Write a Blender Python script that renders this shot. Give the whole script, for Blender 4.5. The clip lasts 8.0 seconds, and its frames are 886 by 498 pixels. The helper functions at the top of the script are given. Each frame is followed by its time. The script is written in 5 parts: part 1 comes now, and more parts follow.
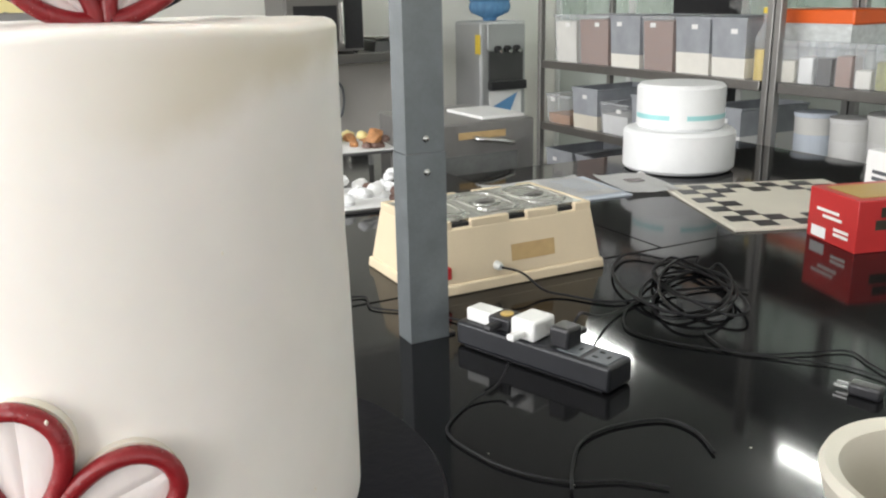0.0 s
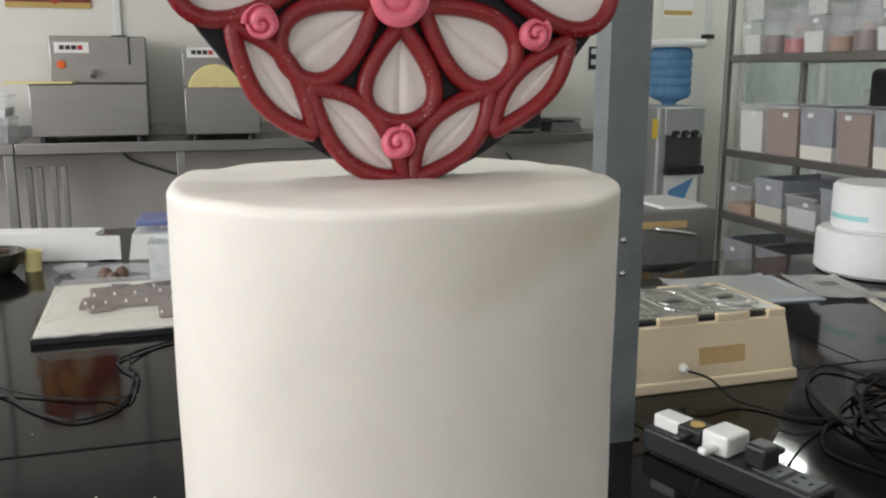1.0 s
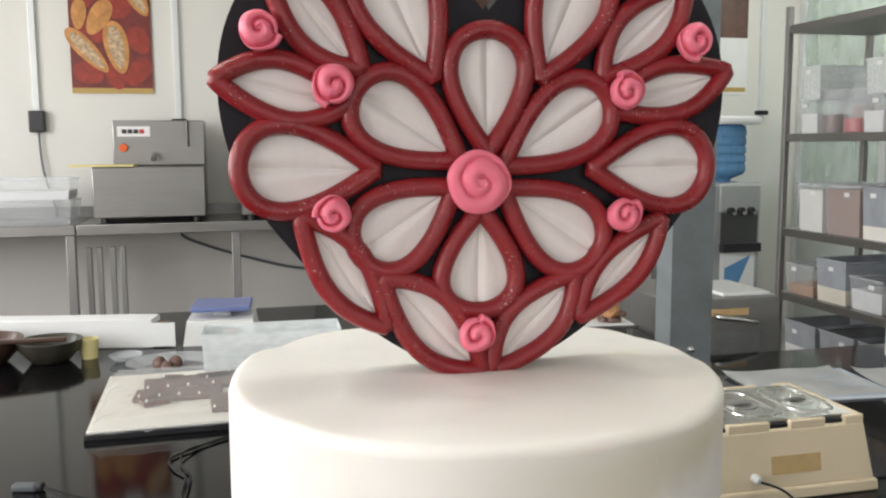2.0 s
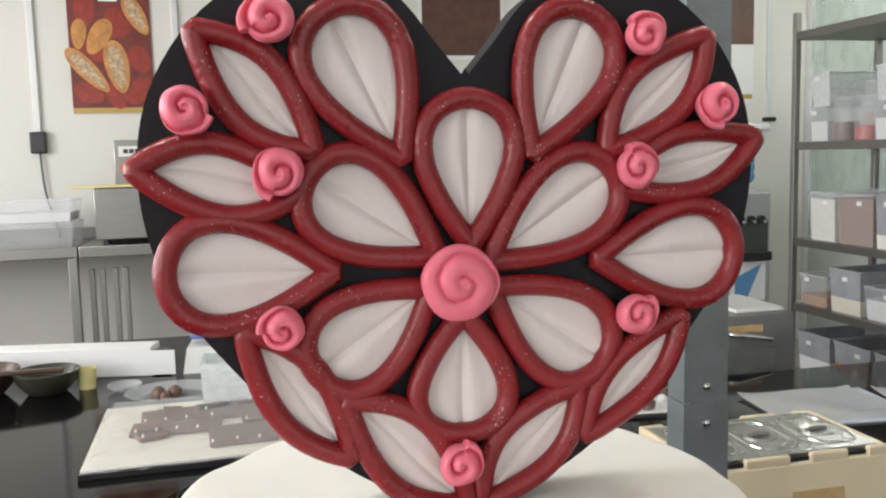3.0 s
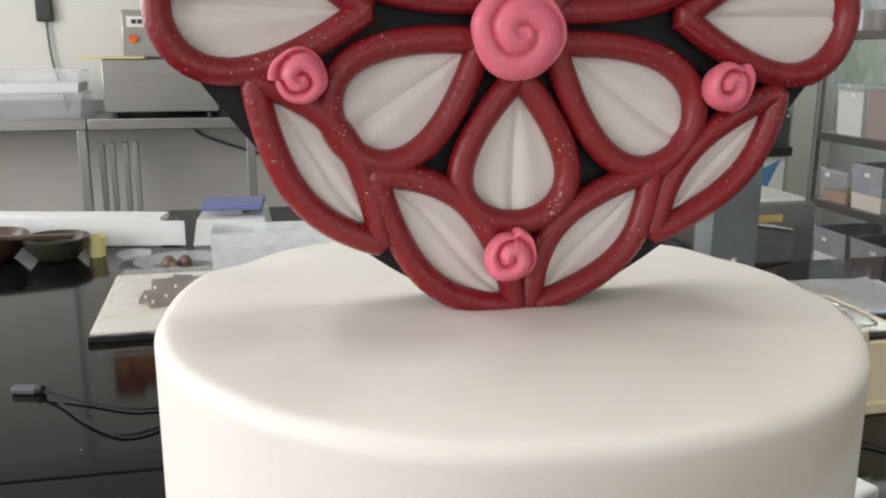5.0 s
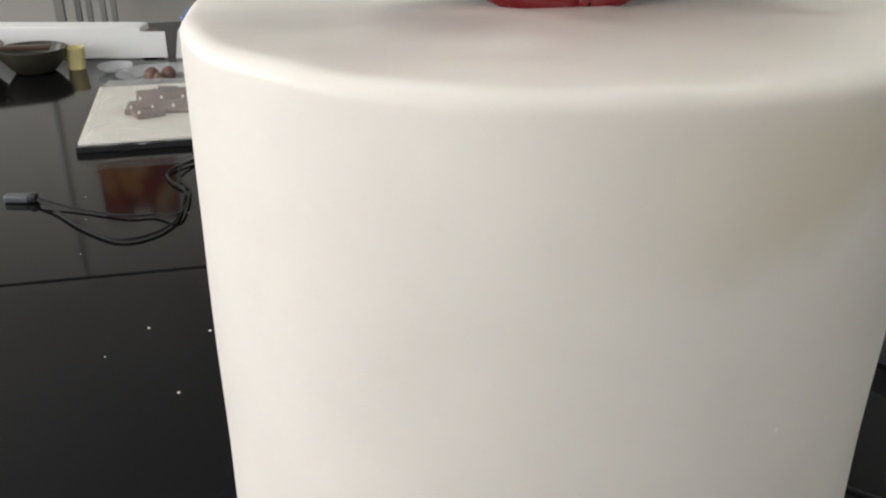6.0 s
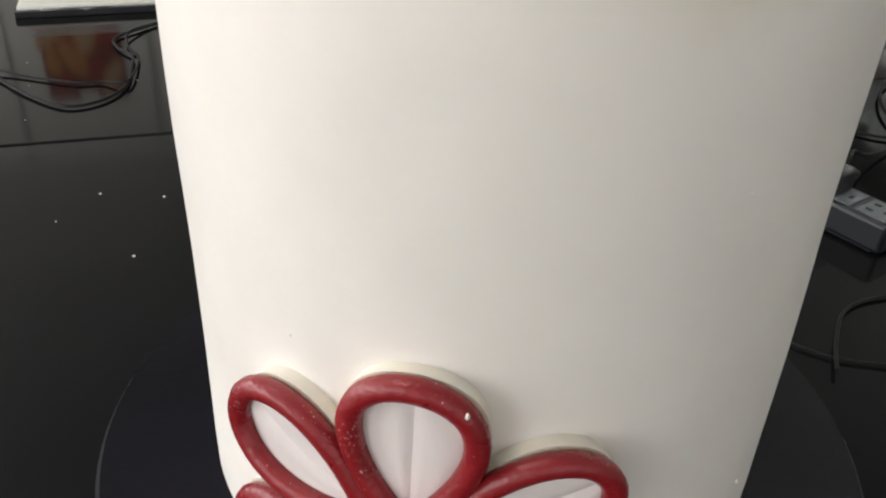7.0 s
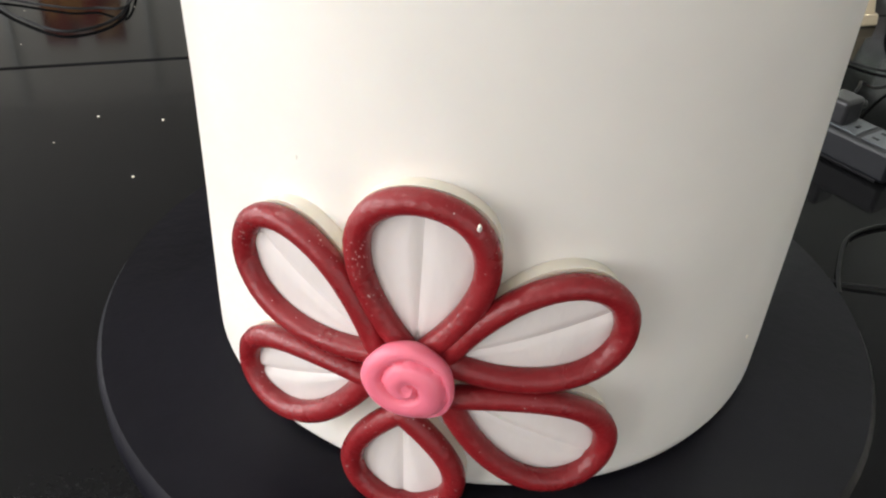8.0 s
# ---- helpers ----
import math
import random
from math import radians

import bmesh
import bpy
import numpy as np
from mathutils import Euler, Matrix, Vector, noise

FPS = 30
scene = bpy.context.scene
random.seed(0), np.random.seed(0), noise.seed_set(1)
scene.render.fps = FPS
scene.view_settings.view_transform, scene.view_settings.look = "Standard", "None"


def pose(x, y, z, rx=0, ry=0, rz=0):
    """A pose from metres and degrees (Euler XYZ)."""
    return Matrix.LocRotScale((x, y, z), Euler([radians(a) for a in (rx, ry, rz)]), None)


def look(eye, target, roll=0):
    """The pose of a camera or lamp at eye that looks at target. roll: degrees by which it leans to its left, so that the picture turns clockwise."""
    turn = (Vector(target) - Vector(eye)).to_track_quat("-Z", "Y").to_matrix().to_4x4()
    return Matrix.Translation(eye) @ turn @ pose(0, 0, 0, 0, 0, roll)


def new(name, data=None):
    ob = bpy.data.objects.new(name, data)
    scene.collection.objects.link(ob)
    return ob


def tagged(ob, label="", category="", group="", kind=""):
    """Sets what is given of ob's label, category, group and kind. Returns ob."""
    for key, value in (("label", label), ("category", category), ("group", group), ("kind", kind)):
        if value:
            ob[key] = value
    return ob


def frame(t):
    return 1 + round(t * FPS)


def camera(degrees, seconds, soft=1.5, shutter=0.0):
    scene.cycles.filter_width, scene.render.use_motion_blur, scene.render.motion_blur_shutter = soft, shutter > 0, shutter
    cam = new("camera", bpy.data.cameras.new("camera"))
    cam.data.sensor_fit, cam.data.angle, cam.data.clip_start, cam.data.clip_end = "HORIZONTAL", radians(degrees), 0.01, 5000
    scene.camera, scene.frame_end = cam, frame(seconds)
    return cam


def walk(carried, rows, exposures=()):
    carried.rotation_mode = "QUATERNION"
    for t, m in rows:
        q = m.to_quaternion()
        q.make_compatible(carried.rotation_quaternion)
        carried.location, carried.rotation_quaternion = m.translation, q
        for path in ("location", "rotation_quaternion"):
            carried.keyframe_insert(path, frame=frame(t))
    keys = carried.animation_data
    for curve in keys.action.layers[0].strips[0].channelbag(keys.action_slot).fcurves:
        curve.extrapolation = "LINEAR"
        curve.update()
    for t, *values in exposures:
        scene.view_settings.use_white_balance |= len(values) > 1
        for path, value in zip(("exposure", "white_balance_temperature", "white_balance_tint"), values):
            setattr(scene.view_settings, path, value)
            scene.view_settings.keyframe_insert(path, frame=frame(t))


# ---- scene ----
cam = camera(54.4, 8.0, soft=2.1)
ROWS = [
    (0, (-0.0431, -0.3927, 0.4983), (0.3997, 0.4583, 0.2160), -1.15),
    (0.5, (-0.0734, -0.3909, 0.5194), (0.2770, 0.5157, 0.2843), -0.70),
    (1, (-0.0922, -0.3794, 0.5364), (0.1911, 0.5585, 0.3360), 0.11),
    (1.5, (-0.0980, -0.3554, 0.5578), (0.1422, 0.6026, 0.4008), 0.14),
    (2, (-0.0943, -0.3397, 0.5821), (0.1376, 0.6256, 0.4617), -0.36),
    (2.2, (-0.0893, -0.3336, 0.5909), (0.1457, 0.6318, 0.4778), -0.52),
    (3.3, (-0.0598, -0.2638, 0.6101), (0.1606, 0.7053, 0.4998), -1.60),
    (3.5, (-0.0538, -0.2558, 0.6076), (0.1676, 0.7111, 0.4805), -0.41),
    (4, (-0.0494, -0.2480, 0.6017), (0.1751, 0.7173, 0.4687), 0.64),
    (4.5, (-0.0527, -0.2487, 0.5909), (0.1677, 0.7133, 0.4298), 0.76),
    (5, (-0.0702, -0.2391, 0.5648), (0.1357, 0.7113, 0.3316), 0.27),
    (5.2, (-0.0802, -0.2318, 0.5539), (0.1348, 0.7077, 0.2870), -0.14),
    (6.3, (-0.0858, -0.2331, 0.5217), (0.1227, 0.6240, 0.0505), 0.42),
    (6.5, (-0.0865, -0.2343, 0.5161), (0.1358, 0.6058, 0.0214), 0.88),
    (7, (-0.0899, -0.2384, 0.5000), (0.1546, 0.5725, -0.0318), 2.41),
    (7.5, (-0.0911, -0.2450, 0.4863), (0.1492, 0.5503, -0.0702), 2.47),
    (8, (-0.0949, -0.2503, 0.4696), (0.1448, 0.5318, -0.1056), 3.13),
]
walk(cam, [(t, look(eye, target, roll)) for t, eye, target, roll in ROWS], exposures=[(0.0, 0.20), (0.5, -0.52), (1.0, -0.52), (1.5, -0.44), (2.0, -0.13), (3.5, -0.09), (4.0, 0.15), (4.5, 0.05), (5.0, -0.33), (5.7, -0.45), (6.5, -0.65), (7.0, -0.4), (7.5, -0.30), (8.0, -0.14)])

# ---- world and lights ----
WALL_L, WALL_R, WALL_F, WALL_B = -3.2, 4.6, -3.4, 5.0
FLOOR, CEIL = -0.75, 1.95
ZD, ZT, RC = 0.2650, 0.4903, 0.1  # the cake: foot, top and radius

world = bpy.data.worlds.new("world")
scene.world = world
world.use_nodes = True
sky = world.node_tree.nodes.new("ShaderNodeTexSky")
sky.sky_type, sky.sun_disc = "NISHITA", False
sky.sun_elevation, sky.sun_rotation = radians(40), radians(250)
back = world.node_tree.nodes["Background"]
back.inputs["Strength"].default_value = 0.12
world.node_tree.links.new(sky.outputs["Color"], back.inputs["Color"])

sun_data = bpy.data.lights.new("sun", "SUN")
sun_data.energy, sun_data.angle, sun_data.color = 1.0, radians(10), (1.0, 0.95, 0.88)
sun = new("sun", sun_data)
sun.matrix_world = look((-6, 2, 6), (-3, 1, 0))


def area(name, eye, target, w, h, watts, color):
    data = bpy.data.lights.new(name, "AREA")
    data.shape, data.size, data.size_y, data.energy, data.color = "RECTANGLE", w, h, watts, color
    ob = new(name, data)
    ob.matrix_world = look(eye, target)
    return ob


WINDOWS = [(-2.0, 1.9), (0.4, 1.9), (2.8, 1.9)]  # centre along y and width, left wall
for wy, ww in WINDOWS:
    area("window_light", (WALL_L - 0.05, wy, 1.00), (WALL_L + 1, wy, 0.90), ww - 0.1, 1.5, 58 if wy < 0 else 74, (1.0, 0.982, 0.985))
# front fill, added through an unseen window behind the camera
area("window_light", (0.5, WALL_F - 0.05, 1.00), (0.5, WALL_F + 1, 0.9), 3.0, 1.5, 16, (1.0, 0.982, 0.985))


# ---- materials ----
def mat(name, color, rough=0.5, metal=0.0, vary=0.08, scale=8.0, bump=0.0, bscale=60.0, spec=0.5, sss=0.0, coat=0.0, stretch=(1, 1, 1), rvary=0.1, rand=0.0):
    m = bpy.data.materials.new(name)
    m.use_nodes = True
    nt = m.node_tree
    b = nt.nodes["Principled BSDF"]
    b.inputs["Roughness"].default_value = rough
    b.inputs["Metallic"].default_value = metal
    b.inputs["Specular IOR Level"].default_value = spec
    b.inputs["Coat Weight"].default_value = coat
    if sss:
        b.inputs["Subsurface Weight"].default_value = sss
        b.inputs["Subsurface Radius"].default_value = (0.012, 0.008, 0.005)
        b.inputs["Subsurface Scale"].default_value = 0.5
    tc = nt.nodes.new("ShaderNodeTexCoord")
    mp = nt.nodes.new("ShaderNodeMapping")
    mp.inputs["Scale"].default_value = stretch
    nt.links.new(tc.outputs["Object"], mp.inputs["Vector"])
    n1 = nt.nodes.new("ShaderNodeTexNoise")
    n1.inputs["Scale"].default_value, n1.inputs["Detail"].default_value = scale, 5
    n2 = nt.nodes.new("ShaderNodeTexNoise")
    n2.inputs["Scale"].default_value, n2.inputs["Detail"].default_value = bscale, 4
    for n in (n1, n2):
        nt.links.new(mp.outputs["Vector"], n.inputs["Vector"])
    mixf = nt.nodes.new("ShaderNodeMath")
    mixf.operation = "MULTIPLY_ADD"
    nt.links.new(n2.outputs["Fac"], mixf.inputs[0])
    mixf.inputs[1].default_value = 0.35
    nt.links.new(n1.outputs["Fac"], mixf.inputs[2])
    ramp = nt.nodes.new("ShaderNodeMapRange")
    ramp.inputs["From Min"].default_value, ramp.inputs["From Max"].default_value = 0.35, 1.0
    ramp.inputs["To Min"].default_value, ramp.inputs["To Max"].default_value = 1 - vary, 1 + vary
    nt.links.new(mixf.outputs[0], ramp.inputs["Value"])
    mul = nt.nodes.new("ShaderNodeVectorMath")
    mul.operation = "SCALE"
    mul.inputs[0].default_value = color[:3]
    nt.links.new(ramp.outputs[0], mul.inputs["Scale"])
    out = mul.outputs[0]
    if rand:
        info = nt.nodes.new("ShaderNodeObjectInfo")
        rr = nt.nodes.new("ShaderNodeMapRange")
        rr.inputs["To Min"].default_value, rr.inputs["To Max"].default_value = 1 - rand, 1 + rand
        nt.links.new(info.outputs["Random"], rr.inputs["Value"])
        mul2 = nt.nodes.new("ShaderNodeVectorMath")
        mul2.operation = "SCALE"
        nt.links.new(out, mul2.inputs[0])
        nt.links.new(rr.outputs[0], mul2.inputs["Scale"])
        out = mul2.outputs[0]
    nt.links.new(out, b.inputs["Base Color"])
    rr2 = nt.nodes.new("ShaderNodeMapRange")
    rr2.inputs["To Min"].default_value, rr2.inputs["To Max"].default_value = max(0.02, rough * (1 - rvary * 2)), min(1, rough * (1 + rvary * 2))
    nt.links.new(n1.outputs["Fac"], rr2.inputs["Value"])
    nt.links.new(rr2.outputs[0], b.inputs["Roughness"])
    if bump:
        bp = nt.nodes.new("ShaderNodeBump")
        bp.inputs["Strength"].default_value, bp.inputs["Distance"].default_value = bump, 0.002
        nt.links.new(n2.outputs["Fac"], bp.inputs["Height"])
        nt.links.new(bp.outputs[0], b.inputs["Normal"])
    return m


def glass(name, color, rough=0.03, alpha=0.3):
    """A thin clear sheet: mostly see-through, with a real gloss."""
    m = bpy.data.materials.new(name)
    m.use_nodes = True
    nt = m.node_tree
    for n in list(nt.nodes):
        nt.nodes.remove(n)
    o = nt.nodes.new("ShaderNodeOutputMaterial")
    tr = nt.nodes.new("ShaderNodeBsdfTransparent")
    tr.inputs["Color"].default_value = (*color, 1)
    pb = nt.nodes.new("ShaderNodeBsdfPrincipled")
    pb.inputs["Base Color"].default_value = (*color, 1)
    pb.inputs["Roughness"].default_value = rough
    mix = nt.nodes.new("ShaderNodeMixShader")
    noi = nt.nodes.new("ShaderNodeTexNoise")
    noi.inputs["Scale"].default_value = 9
    mr = nt.nodes.new("ShaderNodeMapRange")
    mr.inputs["To Min"].default_value, mr.inputs["To Max"].default_value = alpha * 0.7, min(1, alpha * 1.3)
    nt.links.new(noi.outputs["Fac"], mr.inputs["Value"])
    nt.links.new(mr.outputs[0], mix.inputs["Fac"])
    nt.links.new(tr.outputs[0], mix.inputs[1])
    nt.links.new(pb.outputs[0], mix.inputs[2])
    nt.links.new(mix.outputs[0], o.inputs["Surface"])
    return m


def glow(name, color, strength):
    m = bpy.data.materials.new(name)
    m.use_nodes = True
    b = m.node_tree.nodes["Principled BSDF"]
    b.inputs["Base Color"].default_value = (*color, 1)
    b.inputs["Emission Color"].default_value = (*color, 1)
    b.inputs["Emission Strength"].default_value = strength
    return m


def smear_and_shade(m):
    """A beige smear and painted shade under the rim of the fondant; its lower edge climbs to the right."""
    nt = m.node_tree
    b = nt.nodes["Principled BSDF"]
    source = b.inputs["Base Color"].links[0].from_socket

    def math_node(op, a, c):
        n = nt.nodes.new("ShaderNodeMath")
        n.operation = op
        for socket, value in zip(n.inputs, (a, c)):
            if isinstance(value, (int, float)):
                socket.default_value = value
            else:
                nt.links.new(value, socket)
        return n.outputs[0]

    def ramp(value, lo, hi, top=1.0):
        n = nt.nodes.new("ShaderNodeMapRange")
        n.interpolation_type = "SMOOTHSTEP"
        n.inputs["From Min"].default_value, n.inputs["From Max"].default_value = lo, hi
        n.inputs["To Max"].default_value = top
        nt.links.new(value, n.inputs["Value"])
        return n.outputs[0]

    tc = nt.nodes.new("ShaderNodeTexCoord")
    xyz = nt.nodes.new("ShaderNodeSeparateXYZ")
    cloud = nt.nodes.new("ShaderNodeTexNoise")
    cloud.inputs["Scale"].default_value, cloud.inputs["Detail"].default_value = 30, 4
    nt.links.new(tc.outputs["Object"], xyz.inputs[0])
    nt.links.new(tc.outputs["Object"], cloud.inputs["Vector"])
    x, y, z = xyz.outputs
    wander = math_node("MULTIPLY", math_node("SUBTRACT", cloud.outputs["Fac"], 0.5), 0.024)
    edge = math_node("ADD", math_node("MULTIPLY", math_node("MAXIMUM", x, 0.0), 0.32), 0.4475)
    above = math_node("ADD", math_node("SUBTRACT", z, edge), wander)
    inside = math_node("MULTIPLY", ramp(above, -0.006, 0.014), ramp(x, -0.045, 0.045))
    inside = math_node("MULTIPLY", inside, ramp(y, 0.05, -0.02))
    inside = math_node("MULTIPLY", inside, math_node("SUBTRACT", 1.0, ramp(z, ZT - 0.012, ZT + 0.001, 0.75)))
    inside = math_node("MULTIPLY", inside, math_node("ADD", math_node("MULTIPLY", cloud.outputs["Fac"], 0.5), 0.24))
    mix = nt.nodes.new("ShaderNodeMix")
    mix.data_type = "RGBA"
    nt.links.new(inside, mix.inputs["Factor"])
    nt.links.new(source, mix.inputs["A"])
    # olive beige: the smear's own tone, darkened with painted shade
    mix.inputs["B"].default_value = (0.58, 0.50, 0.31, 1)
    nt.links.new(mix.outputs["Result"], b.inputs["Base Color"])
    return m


def sugar(m):
    """Sparse pale sugar crystals on the rolled ropes; their sparkle is painted as pale colour."""
    nt = m.node_tree
    b = nt.nodes["Principled BSDF"]
    source = b.inputs["Base Color"].links[0].from_socket
    tc = nt.nodes.new("ShaderNodeTexCoord")
    fine = nt.nodes.new("ShaderNodeTexNoise")
    fine.inputs["Scale"].default_value, fine.inputs["Detail"].default_value = 1200, 1
    wide = nt.nodes.new("ShaderNodeTexNoise")
    wide.inputs["Scale"].default_value = 70
    total = nt.nodes.new("ShaderNodeMath")
    total.operation = "MULTIPLY_ADD"
    for n in (fine, wide):
        nt.links.new(tc.outputs["Object"], n.inputs["Vector"])
    nt.links.new(wide.outputs["Fac"], total.inputs[0])
    total.inputs[1].default_value = 0.55
    nt.links.new(fine.outputs["Fac"], total.inputs[2])
    mr = nt.nodes.new("ShaderNodeMapRange")
    mr.inputs["From Min"].default_value, mr.inputs["From Max"].default_value = 1.035, 1.075
    mr.inputs["To Min"].default_value, mr.inputs["To Max"].default_value = 0.0, 0.65
    nt.links.new(total.outputs[0], mr.inputs["Value"])
    mix = nt.nodes.new("ShaderNodeMix")
    mix.data_type = "RGBA"
    nt.links.new(mr.outputs[0], mix.inputs["Factor"])
    nt.links.new(source, mix.inputs["A"])
    mix.inputs["B"].default_value = (0.75, 0.6, 0.58, 1)
    nt.links.new(mix.outputs["Result"], b.inputs["Base Color"])
    return m


M = dict(
    fondant=smear_and_shade(mat("ivory_fondant", (0.835, 0.795, 0.742), 0.42, vary=0.09, scale=7, bump=0.12, bscale=38, sss=0.15, spec=0.35)),
    fondant_back=mat("cut_fondant", (0.86, 0.79, 0.67), 0.5, vary=0.04, scale=30, bump=0.08, bscale=120, sss=0.3),
    petal=mat("white_petal_fondant", (0.77, 0.705, 0.68), 0.42, vary=0.06, scale=60, bump=0.12, bscale=300, sss=0.1, stretch=(1, 1, 0.4)),
    red=sugar(mat("dark_red_fondant", (0.24, 0.012, 0.016), 0.31, vary=0.16, scale=45, bump=0.22, bscale=520, spec=0.5, sss=0.03, rvary=0.3)),
    pink=mat("pink_fondant", (0.84, 0.19, 0.27), 0.38, vary=0.06, scale=60, bump=0.1, bscale=350, sss=0.25),
    black=mat("black_fondant", (0.008, 0.006, 0.010), 0.55, vary=0.25, scale=40, bump=0.15, bscale=200, spec=0.3),
    stand=mat("black_board", (0.0045, 0.0042, 0.0075), 0.42, vary=0.45, scale=14, bump=0.12, bscale=160, rvary=0.2, spec=0.13),
    granite=mat("black_granite", (0.006, 0.006, 0.0066), 0.075, vary=0.5, scale=3, bscale=240, spec=0.18, rvary=0.25),
    galv=mat("galvanised_steel", (0.205, 0.225, 0.235), 0.48, 0.6, vary=0.16, scale=30, bump=0.1, bscale=160, rvary=0.2),
    steel=mat("brushed_steel", (0.30, 0.29, 0.28), 0.36, 1.0, vary=0.08, scale=5, bump=0.05, bscale=90, stretch=(1, 8, 8)),
    steel_dull=mat("dull_steel", (0.30, 0.295, 0.285), 0.45, 0.75, vary=0.12, scale=6, bump=0.05, bscale=60),
    silver=mat("silver_paint", (0.40, 0.41, 0.41), 0.42, 0.35, vary=0.07, scale=4, bump=0.04, bscale=90),
    wrap=glass("cling_film", (0.93, 0.94, 0.95), 0.07, 0.2),
    lid=mat("pan_lid_steel", (0.52, 0.52, 0.49), 0.28, 1.0, vary=0.06, scale=12, bump=0.04, bscale=90),
    chrome=mat("polished_steel", (0.72, 0.72, 0.70), 0.12, 1.0, vary=0.05),
    dark_steel=mat("dark_steel", (0.10, 0.10, 0.10), 0.4, 0.6),
    cream=mat("cream_plastic", (0.72, 0.60, 0.42), 0.42, vary=0.05, scale=10, bump=0.05, bscale=200),
    tape=mat("brown_tape", (0.52, 0.36, 0.17), 0.4, vary=0.12, scale=40),
    wall=mat("white_wall_paint", (0.78, 0.77, 0.72), 0.75, vary=0.03, scale=1.5, bump=0.08, bscale=120),
    wall_green=mat("pale_green_panel", (0.52, 0.56, 0.53), 0.35, vary=0.04, scale=1.5),
    # wall colour with the under-counter shade mixed in
    lower=mat("shaded_wall_grey", (0.55, 0.53, 0.50), 0.45, vary=0.04, scale=2),
    floor=mat("grey_floor_tile", (0.34, 0.32, 0.30), 0.35, vary=0.12, scale=2),
    ceil=mat("white_ceiling", (0.8, 0.8, 0.78), 0.9, vary=0.02),
    alu=mat("white_aluminium", (0.72, 0.74, 0.73), 0.4, 0.2, vary=0.03),
    white=mat("white_plastic", (0.80, 0.80, 0.78), 0.35, vary=0.03),
    foam=mat("white_foam", (0.84, 0.85, 0.85), 0.7, vary=0.03, scale=30, bump=0.25, bscale=180),
    paper=mat("white_paper", (0.84, 0.84, 0.83), 0.8, vary=0.03, scale=12, bump=0.1, bscale=50),
    ivory=mat("ivory_board", (0.74, 0.70, 0.60), 0.6, vary=0.05, scale=10),
    rubber=mat("black_rubber", (0.008, 0.008, 0.009), 0.5, vary=0.2, scale=50, spec=0.22),
    black_pl=mat("black_plastic", (0.018, 0.018, 0.020), 0.35, vary=0.2, scale=40),
    grey_pl=mat("dark_grey_plastic", (0.012, 0.013, 0.016), 0.42, vary=0.12, scale=60, bump=0.08, bscale=300),
    choc=mat("milk_chocolate", (0.15, 0.085, 0.066), 0.45, vary=0.2, scale=35, bump=0.3, bscale=90),
    cocoa=mat("cocoa_powder", (0.30, 0.17, 0.13), 0.8, vary=0.15, scale=25, bump=0.2, bscale=120),
    flour=mat("flour", (0.82, 0.80, 0.74), 0.9, vary=0.05, scale=20, bump=0.2, bscale=100),
    clear=glass("clear_plastic", (0.95, 0.96, 0.97), 0.18, 0.22),
    frost=glass("frosted_plastic", (0.84, 0.88, 0.88), 0.35, 0.72),
    grey_clear=mat("milky_plastic", (0.36, 0.38, 0.41), 0.22, vary=0.22, scale=9, spec=0.6, bscale=25),
    pane=glass("green_glass", (0.80, 0.87, 0.835), 0.04, 0.28),
    cab_glass=mat("smoky_cabinet_glass", (0.16, 0.165, 0.16), 0.12, vary=0.35, scale=7, spec=0.5),
    film=glass("plastic_film", (0.95, 0.95, 0.95), 0.08, 0.10),
    water=glass("blue_bottle", (0.20, 0.42, 0.66), 0.10, 0.55),
    orange=mat("orange_plastic", (0.80, 0.13, 0.02), 0.4),
    redbox=mat("red_card", (0.50, 0.034, 0.034), 0.3, vary=0.08),
    yellow=mat("yellow_plastic", (0.75, 0.55, 0.06), 0.4),
    pale_yellow=mat("pale_yellow_plastic", (0.78, 0.68, 0.32), 0.45),
    paleblue=mat("pale_blue_card", (0.70, 0.76, 0.84), 0.6),
    blue=mat("blue_plastic", (0.12, 0.30, 0.55), 0.4),
    lilac=mat("lilac_pad", (0.16, 0.20, 0.42), 0.35, vary=0.05),
    teal=mat("teal_tape", (0.36, 0.70, 0.70), 0.4),
    gold=mat("gold_print", (0.50, 0.34, 0.10), 0.4),
    pod=mat("orange_pod_print", (0.55, 0.25, 0.07), 0.4, vary=0.45, scale=18),
    podin=mat("pale_pod_print", (0.50, 0.36, 0.22), 0.45, vary=0.75, scale=45),
    podred=mat("red_pod_print", (0.30, 0.035, 0.02), 0.4, vary=0.45, scale=24),
    pistachio=mat("pistachio_pieces", (0.30, 0.30, 0.10), 0.7, vary=0.4, scale=60, bump=0.4, bscale=120),
    maroon=mat("maroon_print", (0.17, 0.025, 0.02), 0.4, vary=0.4, scale=14),
    brownp=mat("brown_print", (0.10, 0.045, 0.03), 0.4, vary=0.5, scale=12),
    bread=mat("baked_pastry", (0.42, 0.20, 0.08), 0.7, vary=0.4, scale=30, bump=0.4, bscale=60),
    olive=mat("dark_olive_bowl", (0.045, 0.042, 0.030), 0.3, vary=0.3, scale=20),
    brown=mat("brown_ceramic", (0.075, 0.04, 0.028), 0.3, vary=0.3, scale=12),
    sockets=mat("grey_socket", (0.10, 0.11, 0.12), 0.4),
    mesh_fabric=mat("black_chair_fabric", (0.02, 0.02, 0.022), 0.8, vary=0.2, scale=40),
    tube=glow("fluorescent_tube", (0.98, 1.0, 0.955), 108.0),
)


